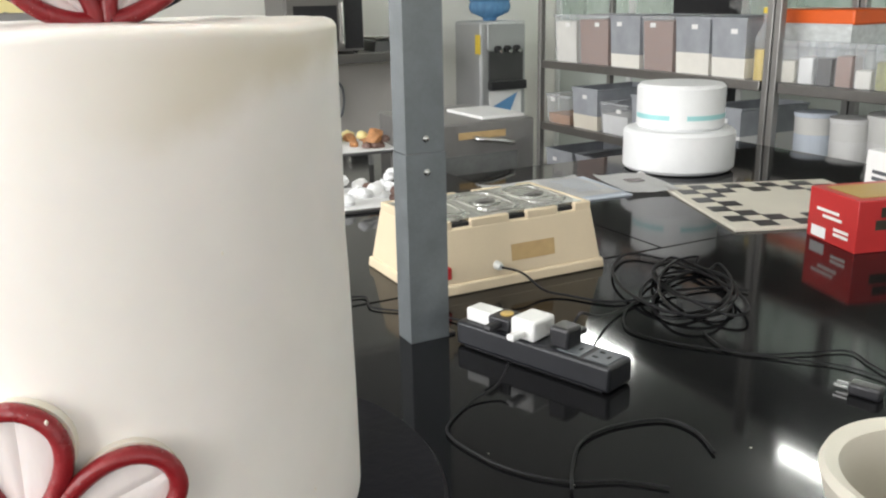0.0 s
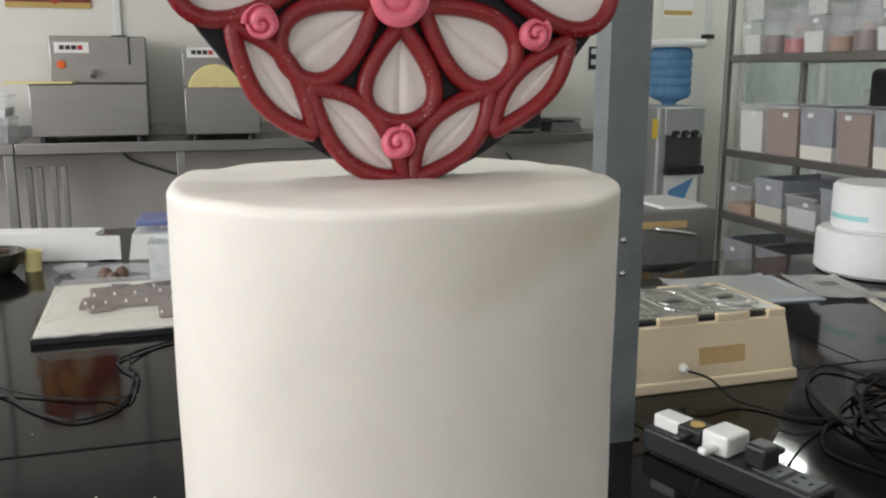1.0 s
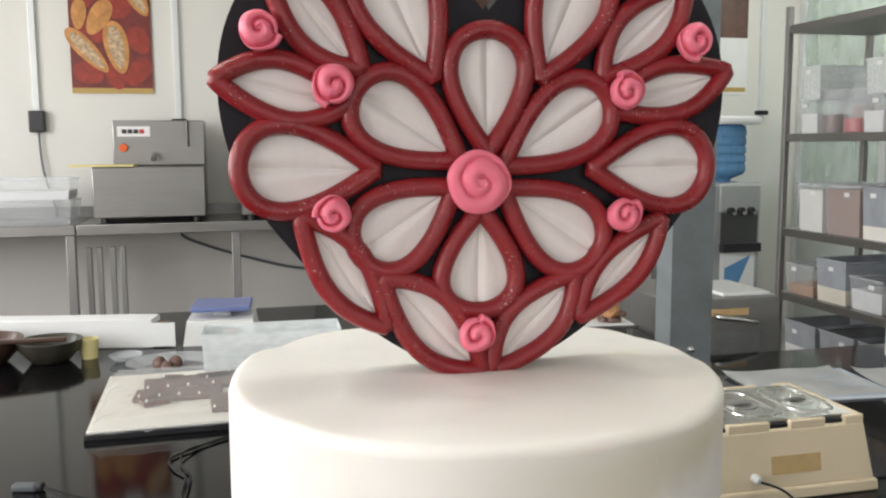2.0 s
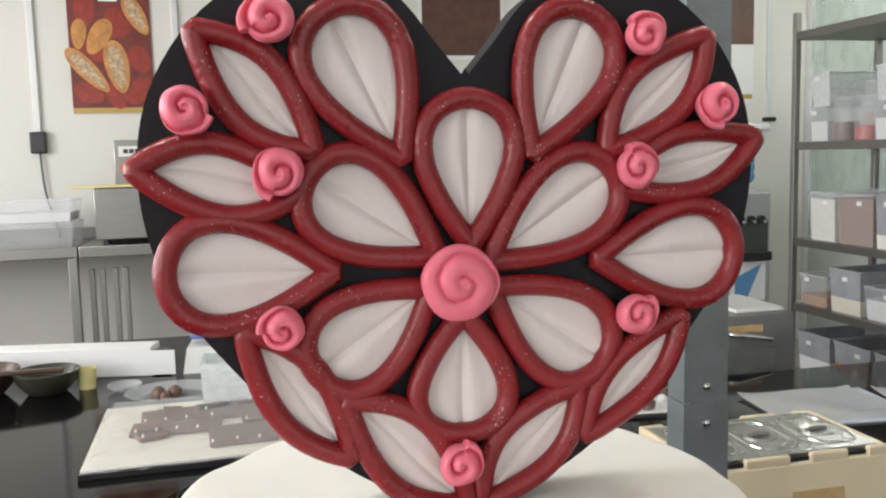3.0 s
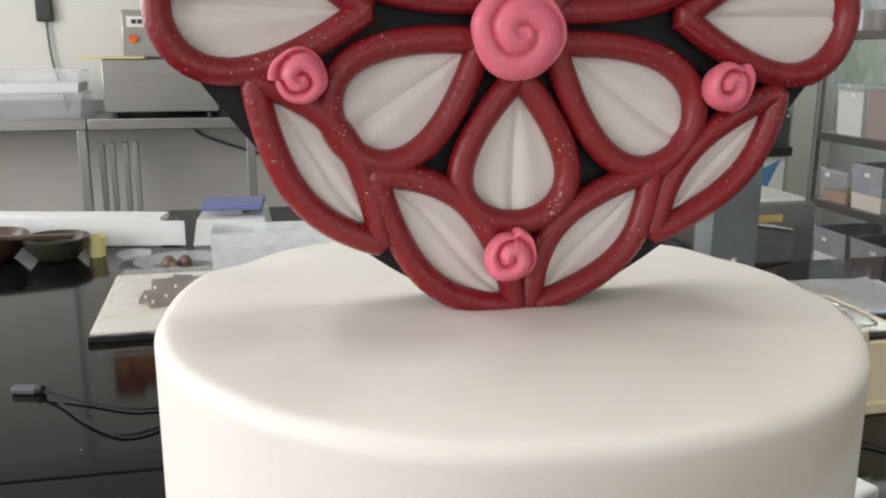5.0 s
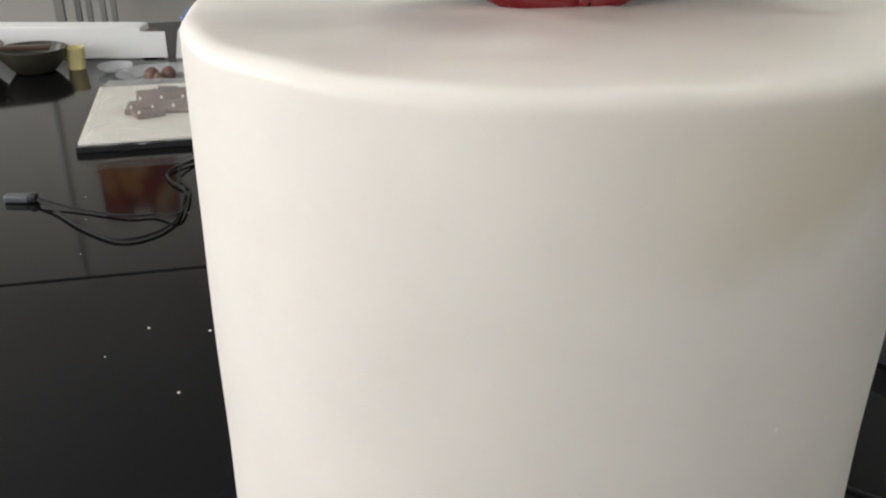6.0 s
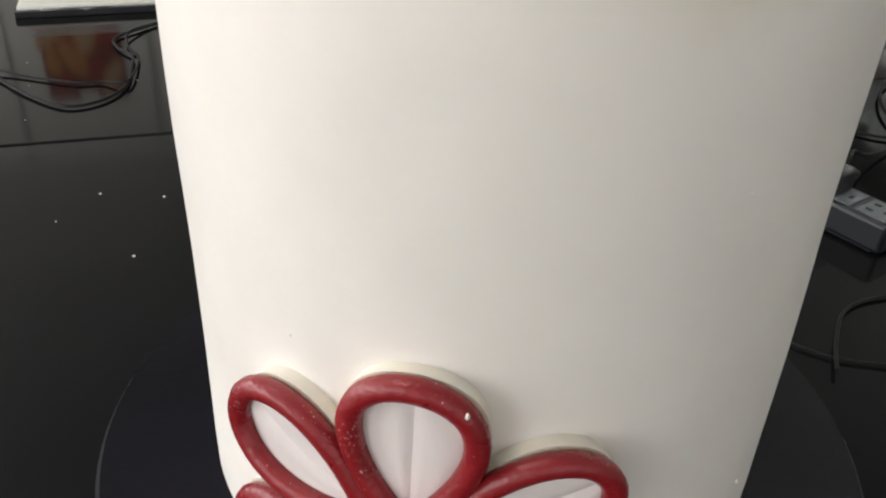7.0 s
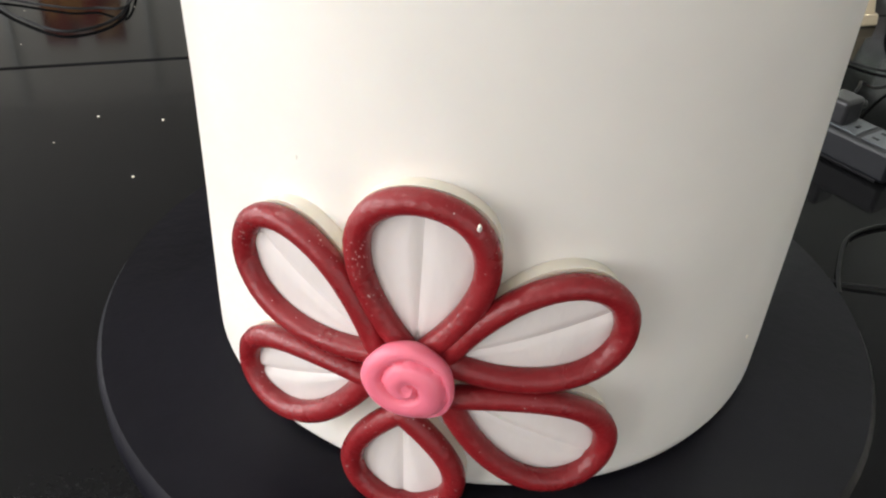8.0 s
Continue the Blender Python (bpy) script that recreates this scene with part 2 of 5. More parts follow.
# ---- mesh helpers ----
def link_mesh(name, bm, material, smooth=True):
    me = bpy.data.meshes.new(name)
    bmesh.ops.recalc_face_normals(bm, faces=bm.faces)
    bm.to_mesh(me)
    bm.free()
    me.materials.append(material)
    if smooth:
        for p in me.polygons:
            p.use_smooth = True
        me.set_sharp_from_angle(angle=radians(38))
        if 20 < len(me.polygons) <= 170:  # the broad faces of a bevelled box stay flat
            ranked = sorted(me.polygons, key=lambda p: -p.area)
            if ranked[0].area > 10 * ranked[len(ranked) // 2].area:
                for p in ranked:
                    if max(abs(c) for c in p.normal) > 0.9999 or (p.area >= ranked[5].area and len(p.vertices) == 4):
                        p.use_smooth = False
    return new(name, me)


def part(name, bm, material, parent=None, label="", smooth=True):
    ob = link_mesh(name, bm, material, smooth)
    if parent is not None:
        ob.parent = parent
    return tagged(ob, label) if label else ob


def thing(name, label, category, group="", at=None):
    ob = new(name)
    ob.empty_display_size = 0.02
    if at is not None:
        ob.matrix_world = at
    return tagged(ob, label, category, group)


def box(size, at=(0, 0, 0), bevel=0.0, bm=None, m=None, seg=2):
    """A box of that size whose base stands at the point."""
    bm = bm or bmesh.new()
    made = bmesh.ops.create_cube(bm, size=1)["verts"]
    bmesh.ops.scale(bm, vec=size, verts=made)
    bmesh.ops.translate(bm, vec=(at[0], at[1], at[2] + size[2] / 2), verts=made)
    if bevel:
        edges = list({e for v in made for e in v.link_edges})
        res = bmesh.ops.bevel(bm, geom=edges, offset=bevel, segments=seg, affect="EDGES", profile=0.5)
        made = list({v for f in res["faces"] for v in f.verts} | {v for v in made if v.is_valid})
    if m is not None:
        bmesh.ops.transform(bm, matrix=m, verts=made)
    return bm


def lathe(profile, n=48, bm=None, at=(0, 0, 0)):
    """Turns (radius, height) pairs round the z axis; ends at radius 0 are closed."""
    bm = bm or bmesh.new()
    rings = []
    for r, z in profile:
        if r < 1e-6:
            rings.append([bm.verts.new((at[0], at[1], at[2] + z))])
        else:
            rings.append([bm.verts.new((at[0] + r * math.cos(2 * math.pi * i / n), at[1] + r * math.sin(2 * math.pi * i / n), at[2] + z)) for i in range(n)])
    for a, b in zip(rings, rings[1:]):
        for i in range(n):
            j = (i + 1) % n
            if len(a) == 1 and len(b) > 1:
                bm.faces.new((a[0], b[i], b[j]))
            elif len(b) == 1 and len(a) > 1:
                bm.faces.new((a[i], a[j], b[0]))
            elif len(a) > 1:
                bm.faces.new((a[i], a[j], b[j], b[i]))
    return bm


def rod(r, h, at=(0, 0, 0), n=20, edge=0.0, bm=None):
    e = edge or min(r, h) * 0.08
    return lathe([(0, 0), (r - e, 0), (r, e), (r, h - e), (r - e, h), (0, h)], n, bm, at)


def tube(points, radius, closed=False, n=8, bm=None, squash=1.0):
    """A round rope along points (Vectors)."""
    bm = bm or bmesh.new()
    pts = [Vector(p) for p in points]
    k = len(pts)
    up = None
    rings = []
    for i, p in enumerate(pts):
        a = pts[(i - 1) % k] if closed or i else p
        b = pts[(i + 1) % k] if closed or i < k - 1 else p
        t = (b - a).normalized()
        if up is None:
            up = Vector((0, 0, 1)) if abs(t.z) < 0.9 else Vector((0, 1, 0))
        up = (up - t * up.dot(t)).normalized()
        side = t.cross(up)
        r = radius(i / max(1, k - 1)) if callable(radius) else radius
        rings.append([bm.verts.new(p + side * (r * math.cos(2 * math.pi * j / n)) + up * (r * squash * math.sin(2 * math.pi * j / n))) for j in range(n)])
    pairs = list(zip(rings, rings[1:])) + ([(rings[-1], rings[0])] if closed else [])
    for a, b in pairs:
        for j in range(n):
            bm.faces.new((a[j], a[(j + 1) % n], b[(j + 1) % n], b[j]))
    if not closed:
        bm.faces.new(rings[0])
        bm.faces.new(rings[-1][::-1])
    return bm


def smooth_line(pts, per=8, closed=False):
    """A Catmull-Rom line through the points."""
    pts = [Vector(p) for p in pts]
    k = len(pts)
    out = []
    for i in range(k if closed else k - 1):
        p0 = pts[(i - 1) % k] if closed or i else pts[0]
        p1, p2 = pts[i], pts[(i + 1) % k]
        p3 = pts[(i + 2) % k] if closed or i + 2 < k else pts[-1]
        for s in range(per):
            u = s / per
            out.append(0.5 * (2 * p1 + (p2 - p0) * u + (2 * p0 - 5 * p1 + 4 * p2 - p3) * u * u + (3 * p1 - p0 - 3 * p2 + p3) * u ** 3))
    if not closed:
        out.append(pts[-1])
    return out


def slab(outline, depth, bevel=0.0, seg=2):
    """A plate: an outline of (x, z) drawn at y = 0, pushed back by depth."""
    bm = bmesh.new()
    front = [bm.verts.new((x, 0, z)) for x, z in outline]
    behind = [bm.verts.new((x, depth, z)) for x, z in outline]
    bm.faces.new(front)
    bm.faces.new(behind[::-1])
    k = len(outline)
    for i in range(k):
        j = (i + 1) % k
        bm.faces.new((front[j], front[i], behind[i], behind[j]))
    if bevel:
        bm.edges.ensure_lookup_table()
        rim = [e for e in bm.edges if abs(e.verts[0].co.y - e.verts[1].co.y) < 1e-6]
        bmesh.ops.bevel(bm, geom=rim, offset=bevel, segments=seg, affect="EDGES", profile=0.5)
    return bm


def solid_wall(name, lo, hi, material, holes=(), axis="x"):
    """A wall box from lo to hi with rectangular holes (a0, a1, z0, z1) along its run."""
    bm = bmesh.new()
    run = 1 if axis == "x" else 0
    cuts_a = sorted({lo[run], hi[run], *[h[0] for h in holes], *[h[1] for h in holes]})
    cuts_z = sorted({lo[2], hi[2], *[h[2] for h in holes], *[h[3] for h in holes]})
    for a0, a1 in zip(cuts_a, cuts_a[1:]):
        for z0, z1 in zip(cuts_z, cuts_z[1:]):
            am, zm = (a0 + a1) / 2, (z0 + z1) / 2
            if any(h[0] < am < h[1] and h[2] < zm < h[3] for h in holes):
                continue
            size, mid = [0, 0, z1 - z0], [0, 0, z0]
            size[run], mid[run] = a1 - a0, am
            size[1 - run], mid[1 - run] = hi[1 - run] - lo[1 - run], (hi[1 - run] + lo[1 - run]) / 2
            box(size, mid, bm=bm)
    bmesh.ops.remove_doubles(bm, verts=bm.verts, dist=1e-5)
    ob = part(name, bm, material, smooth=False)
    return tagged(ob, kind="structure")


# ---- the room ----
floor = tagged(part("floor", box((WALL_R - WALL_L + 0.6, WALL_B - WALL_F + 0.6, 0.1), ((WALL_L + WALL_R) / 2, (WALL_F + WALL_B) / 2, FLOOR - 0.1)), M["floor"], smooth=False), "grey tiled workshop floor", kind="structure")
ceiling = tagged(part("ceiling", box((WALL_R - WALL_L + 0.6, WALL_B - WALL_F + 0.6, 0.1), ((WALL_L + WALL_R) / 2, (WALL_F + WALL_B) / 2, CEIL)), M["ceil"], smooth=False), "plain white ceiling", kind="structure")
T = 0.15
wall_back = tagged(solid_wall("wall_north", (WALL_L, WALL_B, FLOOR), (WALL_R + T, WALL_B + T, CEIL), M["wall"], axis="y"), "white painted wall behind the counters")
wall_left = tagged(solid_wall("wall_west", (WALL_L - T, WALL_F - T, FLOOR), (WALL_L, WALL_B + T, CEIL), M["wall"], [(y - w / 2, y + w / 2, 0.25, 1.82) for y, w in WINDOWS]), "white painted wall with wide windows")
wall_front = tagged(solid_wall("wall_south", (WALL_L, WALL_F - T, FLOOR), (WALL_R + T, WALL_F, CEIL), M["wall"], [(-1.05, 2.05, 0.25, 1.82)], axis="y"), "white painted wall with an unseen fill window")
wall_right = tagged(solid_wall("wall_east", (WALL_R, WALL_F, FLOOR), (WALL_R + T, WALL_B, CEIL), M["wall"]), "white painted office wall")


def window(name, m, w, z0, z1):
    """A window that stands in its opening: frame, middle bar and two panes; built along x at the origin."""
    ob = tagged(thing(name, "white aluminium window with clear panes", "window"), kind="structure")
    bm = bmesh.new()
    for x in (-w / 2 + 0.02, w / 2 - 0.02):
        box((0.04, 0.05, z1 - z0), (x, 0, z0), bm=bm)
    for z in (z0, z1 - 0.04):
        box((w - 0.08, 0.05, 0.04), (0, 0, z), bm=bm)
    box((0.04, 0.046, z1 - z0 - 0.08), (0, 0, z0 + 0.04), bm=bm)
    part("window_frame", bm, M["alu"], ob, smooth=False)
    for x in (-w / 4, w / 4):
        pane = part("pane", box((w / 2 - 0.062, 0.006, z1 - z0 - 0.082), (x * 1.0, 0, z0 + 0.041)), M["film"], ob, smooth=False)
        pane.visible_shadow = False
    ob.matrix_world = m
    return ob


for k, (wy, ww) in enumerate(WINDOWS):
    window("window_%d" % (k + 1), pose(WALL_L - T / 2 - 0.04, wy, 0, 0, 0, 90), ww, 0.25, 1.82)
# unseen window, added to carry the front fill
window("window_4", pose(0.5, WALL_F - T / 2 - 0.04, 0), 3.1, 0.25, 1.82)

# glazed partition between the workshop and the office
PX = 3.75
partition = tagged(thing("partition", "green-tinted glass partition in white aluminium mullions", "partition"), kind="structure")
ys = [-0.6, 0.35, 1.3, 2.25, 3.2, 4.15, 4.99]
for y in ys:
    part("mullion", box((0.05, 0.05, CEIL - FLOOR), (PX, y - 0.026 if y > 4.9 else y, FLOOR)), M["alu"], partition, smooth=False)
for a, b in zip(ys, ys[1:]):
    part("pane", box((0.008, b - a - 0.056, CEIL - FLOOR - 0.9), (PX, (a + b) / 2, FLOOR + 0.85)), M["pane"], partition, smooth=False).visible_shadow = False
    part("lower_panel", box((0.03, b - a - 0.056, 0.84), (PX, (a + b) / 2, FLOOR)), M["wall_green"], partition, smooth=False)

# ceiling lamps, with unseen extras for fill
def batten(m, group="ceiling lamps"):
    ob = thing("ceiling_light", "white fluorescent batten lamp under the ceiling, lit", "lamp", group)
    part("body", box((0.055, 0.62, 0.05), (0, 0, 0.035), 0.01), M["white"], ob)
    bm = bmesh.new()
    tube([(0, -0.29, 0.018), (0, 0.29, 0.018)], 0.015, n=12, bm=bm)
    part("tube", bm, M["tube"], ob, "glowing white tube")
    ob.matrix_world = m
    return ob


# the last three are added fill: one lengthens the row, two brighten the cake top
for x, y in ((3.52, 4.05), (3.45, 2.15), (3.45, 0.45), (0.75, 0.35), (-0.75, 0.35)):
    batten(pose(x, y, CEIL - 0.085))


# ---- black granite work tables ----
def work_table(x0, x1, y0, y1, legs, label):
    ob = thing("work_table", label, "table", "work tables", pose((x0 + x1) / 2, (y0 + y1) / 2, FLOOR))
    w, d = x1 - x0, y1 - y0
    part("tabletop", box((w, d, 0.03), (0, 0, -FLOOR - 0.03), 0.003), M["granite"], ob, "polished black granite top")
    part("frame", box((w - 0.1, d - 0.1, 0.05), (0, 0, -FLOOR - 0.08)), M["steel_dull"], ob, "steel frame", smooth=False)
    for sx in (-1, 1):
        for sy in (-1, 1):
            part("leg", box((0.05, 0.05, -FLOOR - 0.08), (sx * (w / 2 - 0.08), sy * (d / 2 - 0.08), 0), 0.004), M["steel_dull"], ob)
    return ob


work_table(-1.7, 2.22, -0.75, 0.884, 4, "polished black granite work table with a steel frame")
work_table(-1.7, 1.12, 0.888, 2.80, 4, "polished black granite work table against its twin")
work_table(1.1203, 2.22, 0.8843, 1.75, 4, "small black granite table beside the shelving rack")

# ---- cake ----
UP = ZT - 0.5296  # the topper's drawing stands on the cake's top
stand = thing("cake_stand", "round black covered cake stand on the granite table", "cake stand")
part("drum", lathe([(0, 0), (0.128, 0), (0.130, 0.003), (0.137, ZD - 0.016), (0, ZD - 0.016)], 96), M["stand"], stand)
part("board", lathe([(0, ZD - 0.016), (0.1405, ZD - 0.016), (0.1433, ZD - 0.013), (0.1435, ZD - 0.003), (0.1415, ZD), (0, ZD)], 96), M["stand"], stand, "black cake board with a thin edge")

cake = thing("cake", "tall round cake covered in smooth ivory fondant", "cake")
prof = [(0, ZD)]
h = ZT - ZD
for k in range(7):
    a = k / 6 * math.pi / 2
    prof.append((RC - 0.006 + 0.006 * math.sin(a), ZD + 0.006 - 0.006 * math.cos(a)))
prof += [(RC, ZD + h * k / 12) for k in range(1, 11)]
for k in range(9):
    a = k / 8 * math.pi / 2
    prof.append((RC - 0.0045 + 0.0045 * math.cos(a), ZT - 0.0045 + 0.0045 * math.sin(a)))
prof += [(0.093 - 0.0045 * k, ZT + 0.0001) for k in range(20)] + [(0, ZT)]
bm = lathe(prof, 128)
for v in bm.verts:
    rad = math.hypot(v.co.x, v.co.y)
    if rad > 0.02 and v.co.z > ZD + 0.002:
        n = noise.noise(v.co * 14) * 0.0010 + noise.noise(v.co * 40) * 0.00035
        v.co.x += v.co.x / rad * n
        v.co.y += v.co.y / rad * n
        if v.co.z > ZT - 0.006:
            v.co.z += n * 1.3 + 0.0009 * noise.noise(Vector((v.co.x * 28, v.co.y * 60, 4)))
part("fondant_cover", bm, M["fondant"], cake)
for x, y, z in ((0.0225, -0.0974, 0.4123), (-0.0763, -0.0646, 0.3659), (0.055, -0.0835, 0.300)):
    bm = bmesh.new()
    bmesh.ops.create_icosphere(bm, subdivisions=1, radius=0.0006)
    bmesh.ops.scale(bm, vec=(0.8, 0.8, 1.5), verts=bm.verts)
    bmesh.ops.translate(bm, vec=(x, y, z), verts=bm.verts)
    part("fleck", bm, M["fondant_back"], cake, "tiny loose fondant fleck")


def teardrop(p, q, w, n=44, power=1.15):
    """A loop of (a, b) points in the plane: pointed at p, round at q, half width w. Also the axis and side."""
    p, q = Vector(p), Vector(q)
    ax = (q - p)
    L = ax.length
    ax.normalize()
    sd = Vector((-ax.y, ax.x))
    peak = max(math.sin(t / 100 * math.pi) * math.sin(t / 200 * math.pi) ** power for t in range(101))
    loop = []
    for i in range(n):
        t = 2 * math.pi * (i + 0.5) / n
        loop.append(p + ax * (L * (1 - math.cos(t)) / 2) + sd * (w / peak * math.sin(t) * abs(math.sin(t / 2)) ** power))
    return loop, p, ax, sd, L


def leaf(p, q, w, n=40):
    p, q = Vector(p), Vector(q)
    ax = (q - p)
    L = ax.length
    ax.normalize()
    sd = Vector((-ax.y, ax.x))
    loop = []
    for i in range(n):
        t = 2 * math.pi * (i + 0.5) / n
        u = (1 - math.cos(t)) / 2
        wd = w * math.sin(math.pi * u) ** 0.85 * (1 + 0.12 * math.sin(t * 2))
        loop.append(p + ax * (L * u) + sd * (wd if t < math.pi else -wd))
    return loop, p, ax, sd, L


def petal_sheet(loop, p, ax, sd, L, lift, dome, crease, place):
    """A domed petal inside a loop, with a pressed vein along its middle. place(a, b, h) gives the point."""
    n = len(loop) // 2
    bm = bmesh.new()
    rows = []
    for i in range(n):
        a, b = loop[i], loop[len(loop) - 1 - i]
        row = []
        for j in range(25):
            s = j / 24
            c = a.lerp(b, s)
            k = 2 * s - 1
            hgt = lift + dome * (1 - k * k) - crease * math.exp(-(k / 0.10) ** 2) + 0.15 * crease * math.sin(9 * k + i * 0.3)
            row.append(bm.verts.new(place(c.x, c.y, hgt)))
        rows.append(row)
    for r0, r1 in zip(rows, rows[1:]):
        for j in range(24):
            bm.faces.new((r0[j], r0[j + 1], r1[j + 1], r1[j]))
    return bm


def rose(r, turns=1.6, flat=False):
    """A rolled fondant rose: a dome whose strip winds in a spiral, facing -y at the origin, its back at y = 0."""
    bm = bmesh.new()
    d = r * (0.62 if flat else 0.95)
    n, m = 72, 26
    rings = []
    for i in range(m + 1):
        u = i / m
        ring = []
        for j in range(n):
            ang = 2 * math.pi * j / n
            if u < 0.22:  # the wall
                k = u / 0.22
                rr, z = r * (0.80 + 0.20 * math.sin(k * math.pi / 2)), d * 0.62 * k
                inner = 1.0
            else:
                inner = 1 - (u - 0.22) / 0.78
                rr = r * inner
                z = d * (0.62 + 0.38 * math.sqrt(max(0.0, 1 - inner ** 2.6)))
            if inner > 0.10 and u >= 0.16:
                phase = (ang / (2 * math.pi) + 0.5 + inner ** 0.9 * turns) % 1.0
                edge = min(1.0, (1.02 - inner) / 0.10) if inner > 0.9 else 1.0
                groove = math.exp(-((phase - 0.5) / 0.085) ** 2)
                roll = 0.5 - 0.5 * math.cos(2 * math.pi * (phase - 0.5))
                z += d * edge * ((0.10 if flat else 0.16) * roll - (0.17 if flat else 0.30) * groove)
            turn_on = ang / (2 * math.pi)
            if not flat:  # the strip's outer end stands off as a lip
                snail = 0.86 + 0.26 * turn_on ** 1.5
                rr *= 1 + (snail - 1) * min(1.0, inner * 1.15) ** 2
                z += d * 0.20 * (turn_on - 0.4) * inner ** 3 * (u / 0.22 if u < 0.22 else 1)
            wob = 1 + 0.07 * noise.noise(Vector((math.cos(ang) * 1.3, math.sin(ang) * 1.3, r * 900)))
            ring.append(bm.verts.new((rr * wob * math.cos(ang), rr * wob * math.sin(ang), z)))
        rings.append(ring)
    for a, b in zip(rings, rings[1:-1]):
        for j in range(n):
            bm.faces.new((a[j], a[(j + 1) % n], b[(j + 1) % n], b[j]))
    for v in rings[-1]:
        bm.verts.remove(v)
    bm.faces.new(rings[-2])
    for v in bm.verts:
        v.co += Vector((noise.noise(v.co * 120), noise.noise(v.co * 120 + Vector((5, 1, 2))), noise.noise(v.co * 150))) * r * 0.022
    bmesh.ops.rotate(bm, cent=(0, 0, 0), matrix=Matrix.Rotation(radians(90), 3, "X"), verts=bm.verts)
    return bm


# heart topper: plates and ropes lie in a plane facing the camera
FACE = -0.005
heart = thing("heart_topper", "black heart cake topper with red outlined petals and pink roses", "cake topper")
half = [(0.0, 0.6725), (0.009, 0.6835), (0.022, 0.6990), (0.042, 0.708), (0.064, 0.7045), (0.084, 0.690), (0.097, 0.669), (0.1015, 0.646), (0.099, 0.622), (0.090, 0.600), (0.074, 0.578), (0.052, 0.553), (0.030, 0.537), (0.012, 0.530)]
line = smooth_line([(x, 0, z) for x, z in half], 5)
right = [(p.x * 1.035 + 0.004, p.z + UP) for p in line]
left = [(0.004 - p.x * 1.02, p.z + UP) for p in line]
outline = right + [(0.004, 0.5285 + UP)] + left[::-1][:-1]
bm = slab(outline, 0.014, 0.0022, 2)
bmesh.ops.translate(bm, vec=(0, FACE, 0), verts=bm.verts)
part("plaque", bm, M["black"], heart, "matt black fondant heart plaque")


def flat(a, b, hgt):
    return Vector((a, FACE - hgt, b + UP))


ROPE = 0.0038
PETALS = [
    (0.0038, 0.6178, 0.0040, 0.6660, 0.0158), (0.0100, 0.6123, 0.0545, 0.6412, 0.0150), (0.0100, 0.6040, 0.0512, 0.5757, 0.0156),
    (0.0007, 0.5960, 0.0001, 0.5543, 0.0158), (-0.0095, 0.6047, -0.0484, 0.5790, 0.0150), (-0.0075, 0.6150, -0.0482, 0.6424, 0.0153),
    (-0.0410, 0.6119, -0.0930, 0.6133, 0.0164), (0.0480, 0.6112, 0.1006, 0.6118, 0.0166),
    (-0.0183, 0.6466, -0.0400, 0.6938, 0.0160), (0.0255, 0.6470, 0.0460, 0.6938, 0.0156)]
LEAVES = [
    (-0.1000, 0.6457, -0.0500, 0.6380, 0.0108), (-0.0806, 0.6870, -0.0463, 0.6500, 0.0100), (0.0886, 0.6860, 0.0525, 0.6484, 0.0106), (0.1080, 0.6512, 0.0570, 0.6352, 0.0103),
    (-0.0698, 0.5940, -0.0380, 0.5502, 0.0094), (0.0798, 0.5898, 0.0435, 0.5500, 0.0086), (-0.0388, 0.5690, 0.0012, 0.5298, 0.0114), (0.0413, 0.5677, 0.0059, 0.5298, 0.0106)]
for k, (a, b, c, d, w) in enumerate(PETALS + LEAVES):
    shape = teardrop((a, b), (c, d), w) if k < len(PETALS) else leaf((a, b), (c, d), w)
    loop = shape[0]
    part("petal", petal_sheet(*shape, 0.0012, 0.0016, 0.0014, flat), M["petal"], heart, "white fondant petal with a pressed vein")
    wob = [flat(p.x, p.y, ROPE * 0.85 + 0.0003 * noise.noise(Vector((p.x * 90, p.y * 90, k)))) for p in loop]
    bm = tube(wob, ROPE, True, 10)
    part("rope_outline", bm, M["red"], heart, "dark red rolled fondant outline")
ROSES = [(-0.0015, 0.6066, 0.0128), (-0.0569, 0.6434, 0.0083), (-0.0588, 0.5955, 0.0075), (0.0601, 0.6421, 0.0078), (0.0597, 0.5928, 0.0076), (-0.0839, 0.6629, 0.0078),
         (0.0904, 0.6626, 0.0078), (-0.0585, 0.6889, 0.0084), (0.0634, 0.6858, 0.0075), (-0.0030, 0.5462, 0.0078)]
for k, (x, z, r) in enumerate(ROSES):
    bm = rose(r, 1.75 if k == 0 else 1.45, k == 0)
    turn = Matrix.Rotation(radians(40 + 67 * k if k else 150), 3, "Y") @ Matrix.Rotation(radians(6 * math.sin(k * 2.1)), 3, "X")
    bmesh.ops.rotate(bm, cent=(0, 0, 0), matrix=turn, verts=bm.verts)
    bmesh.ops.translate(bm, vec=(x, FACE - (0.0055 if k else 0.006), z + UP), verts=bm.verts)
    part("rose", bm, M["pink"], heart, "pink rolled fondant rose")

# fondant flower on the side of the cake, wrapped round it
flower = thing("fondant_flower", "white fondant flower with dark red outlines stuck on the cake side", "cake decoration")
RF = 0.104


def wrap(u, v, hgt):
    a, r = u / RF, RF + hgt
    return Vector((r * math.sin(a), -r * math.cos(a), v))


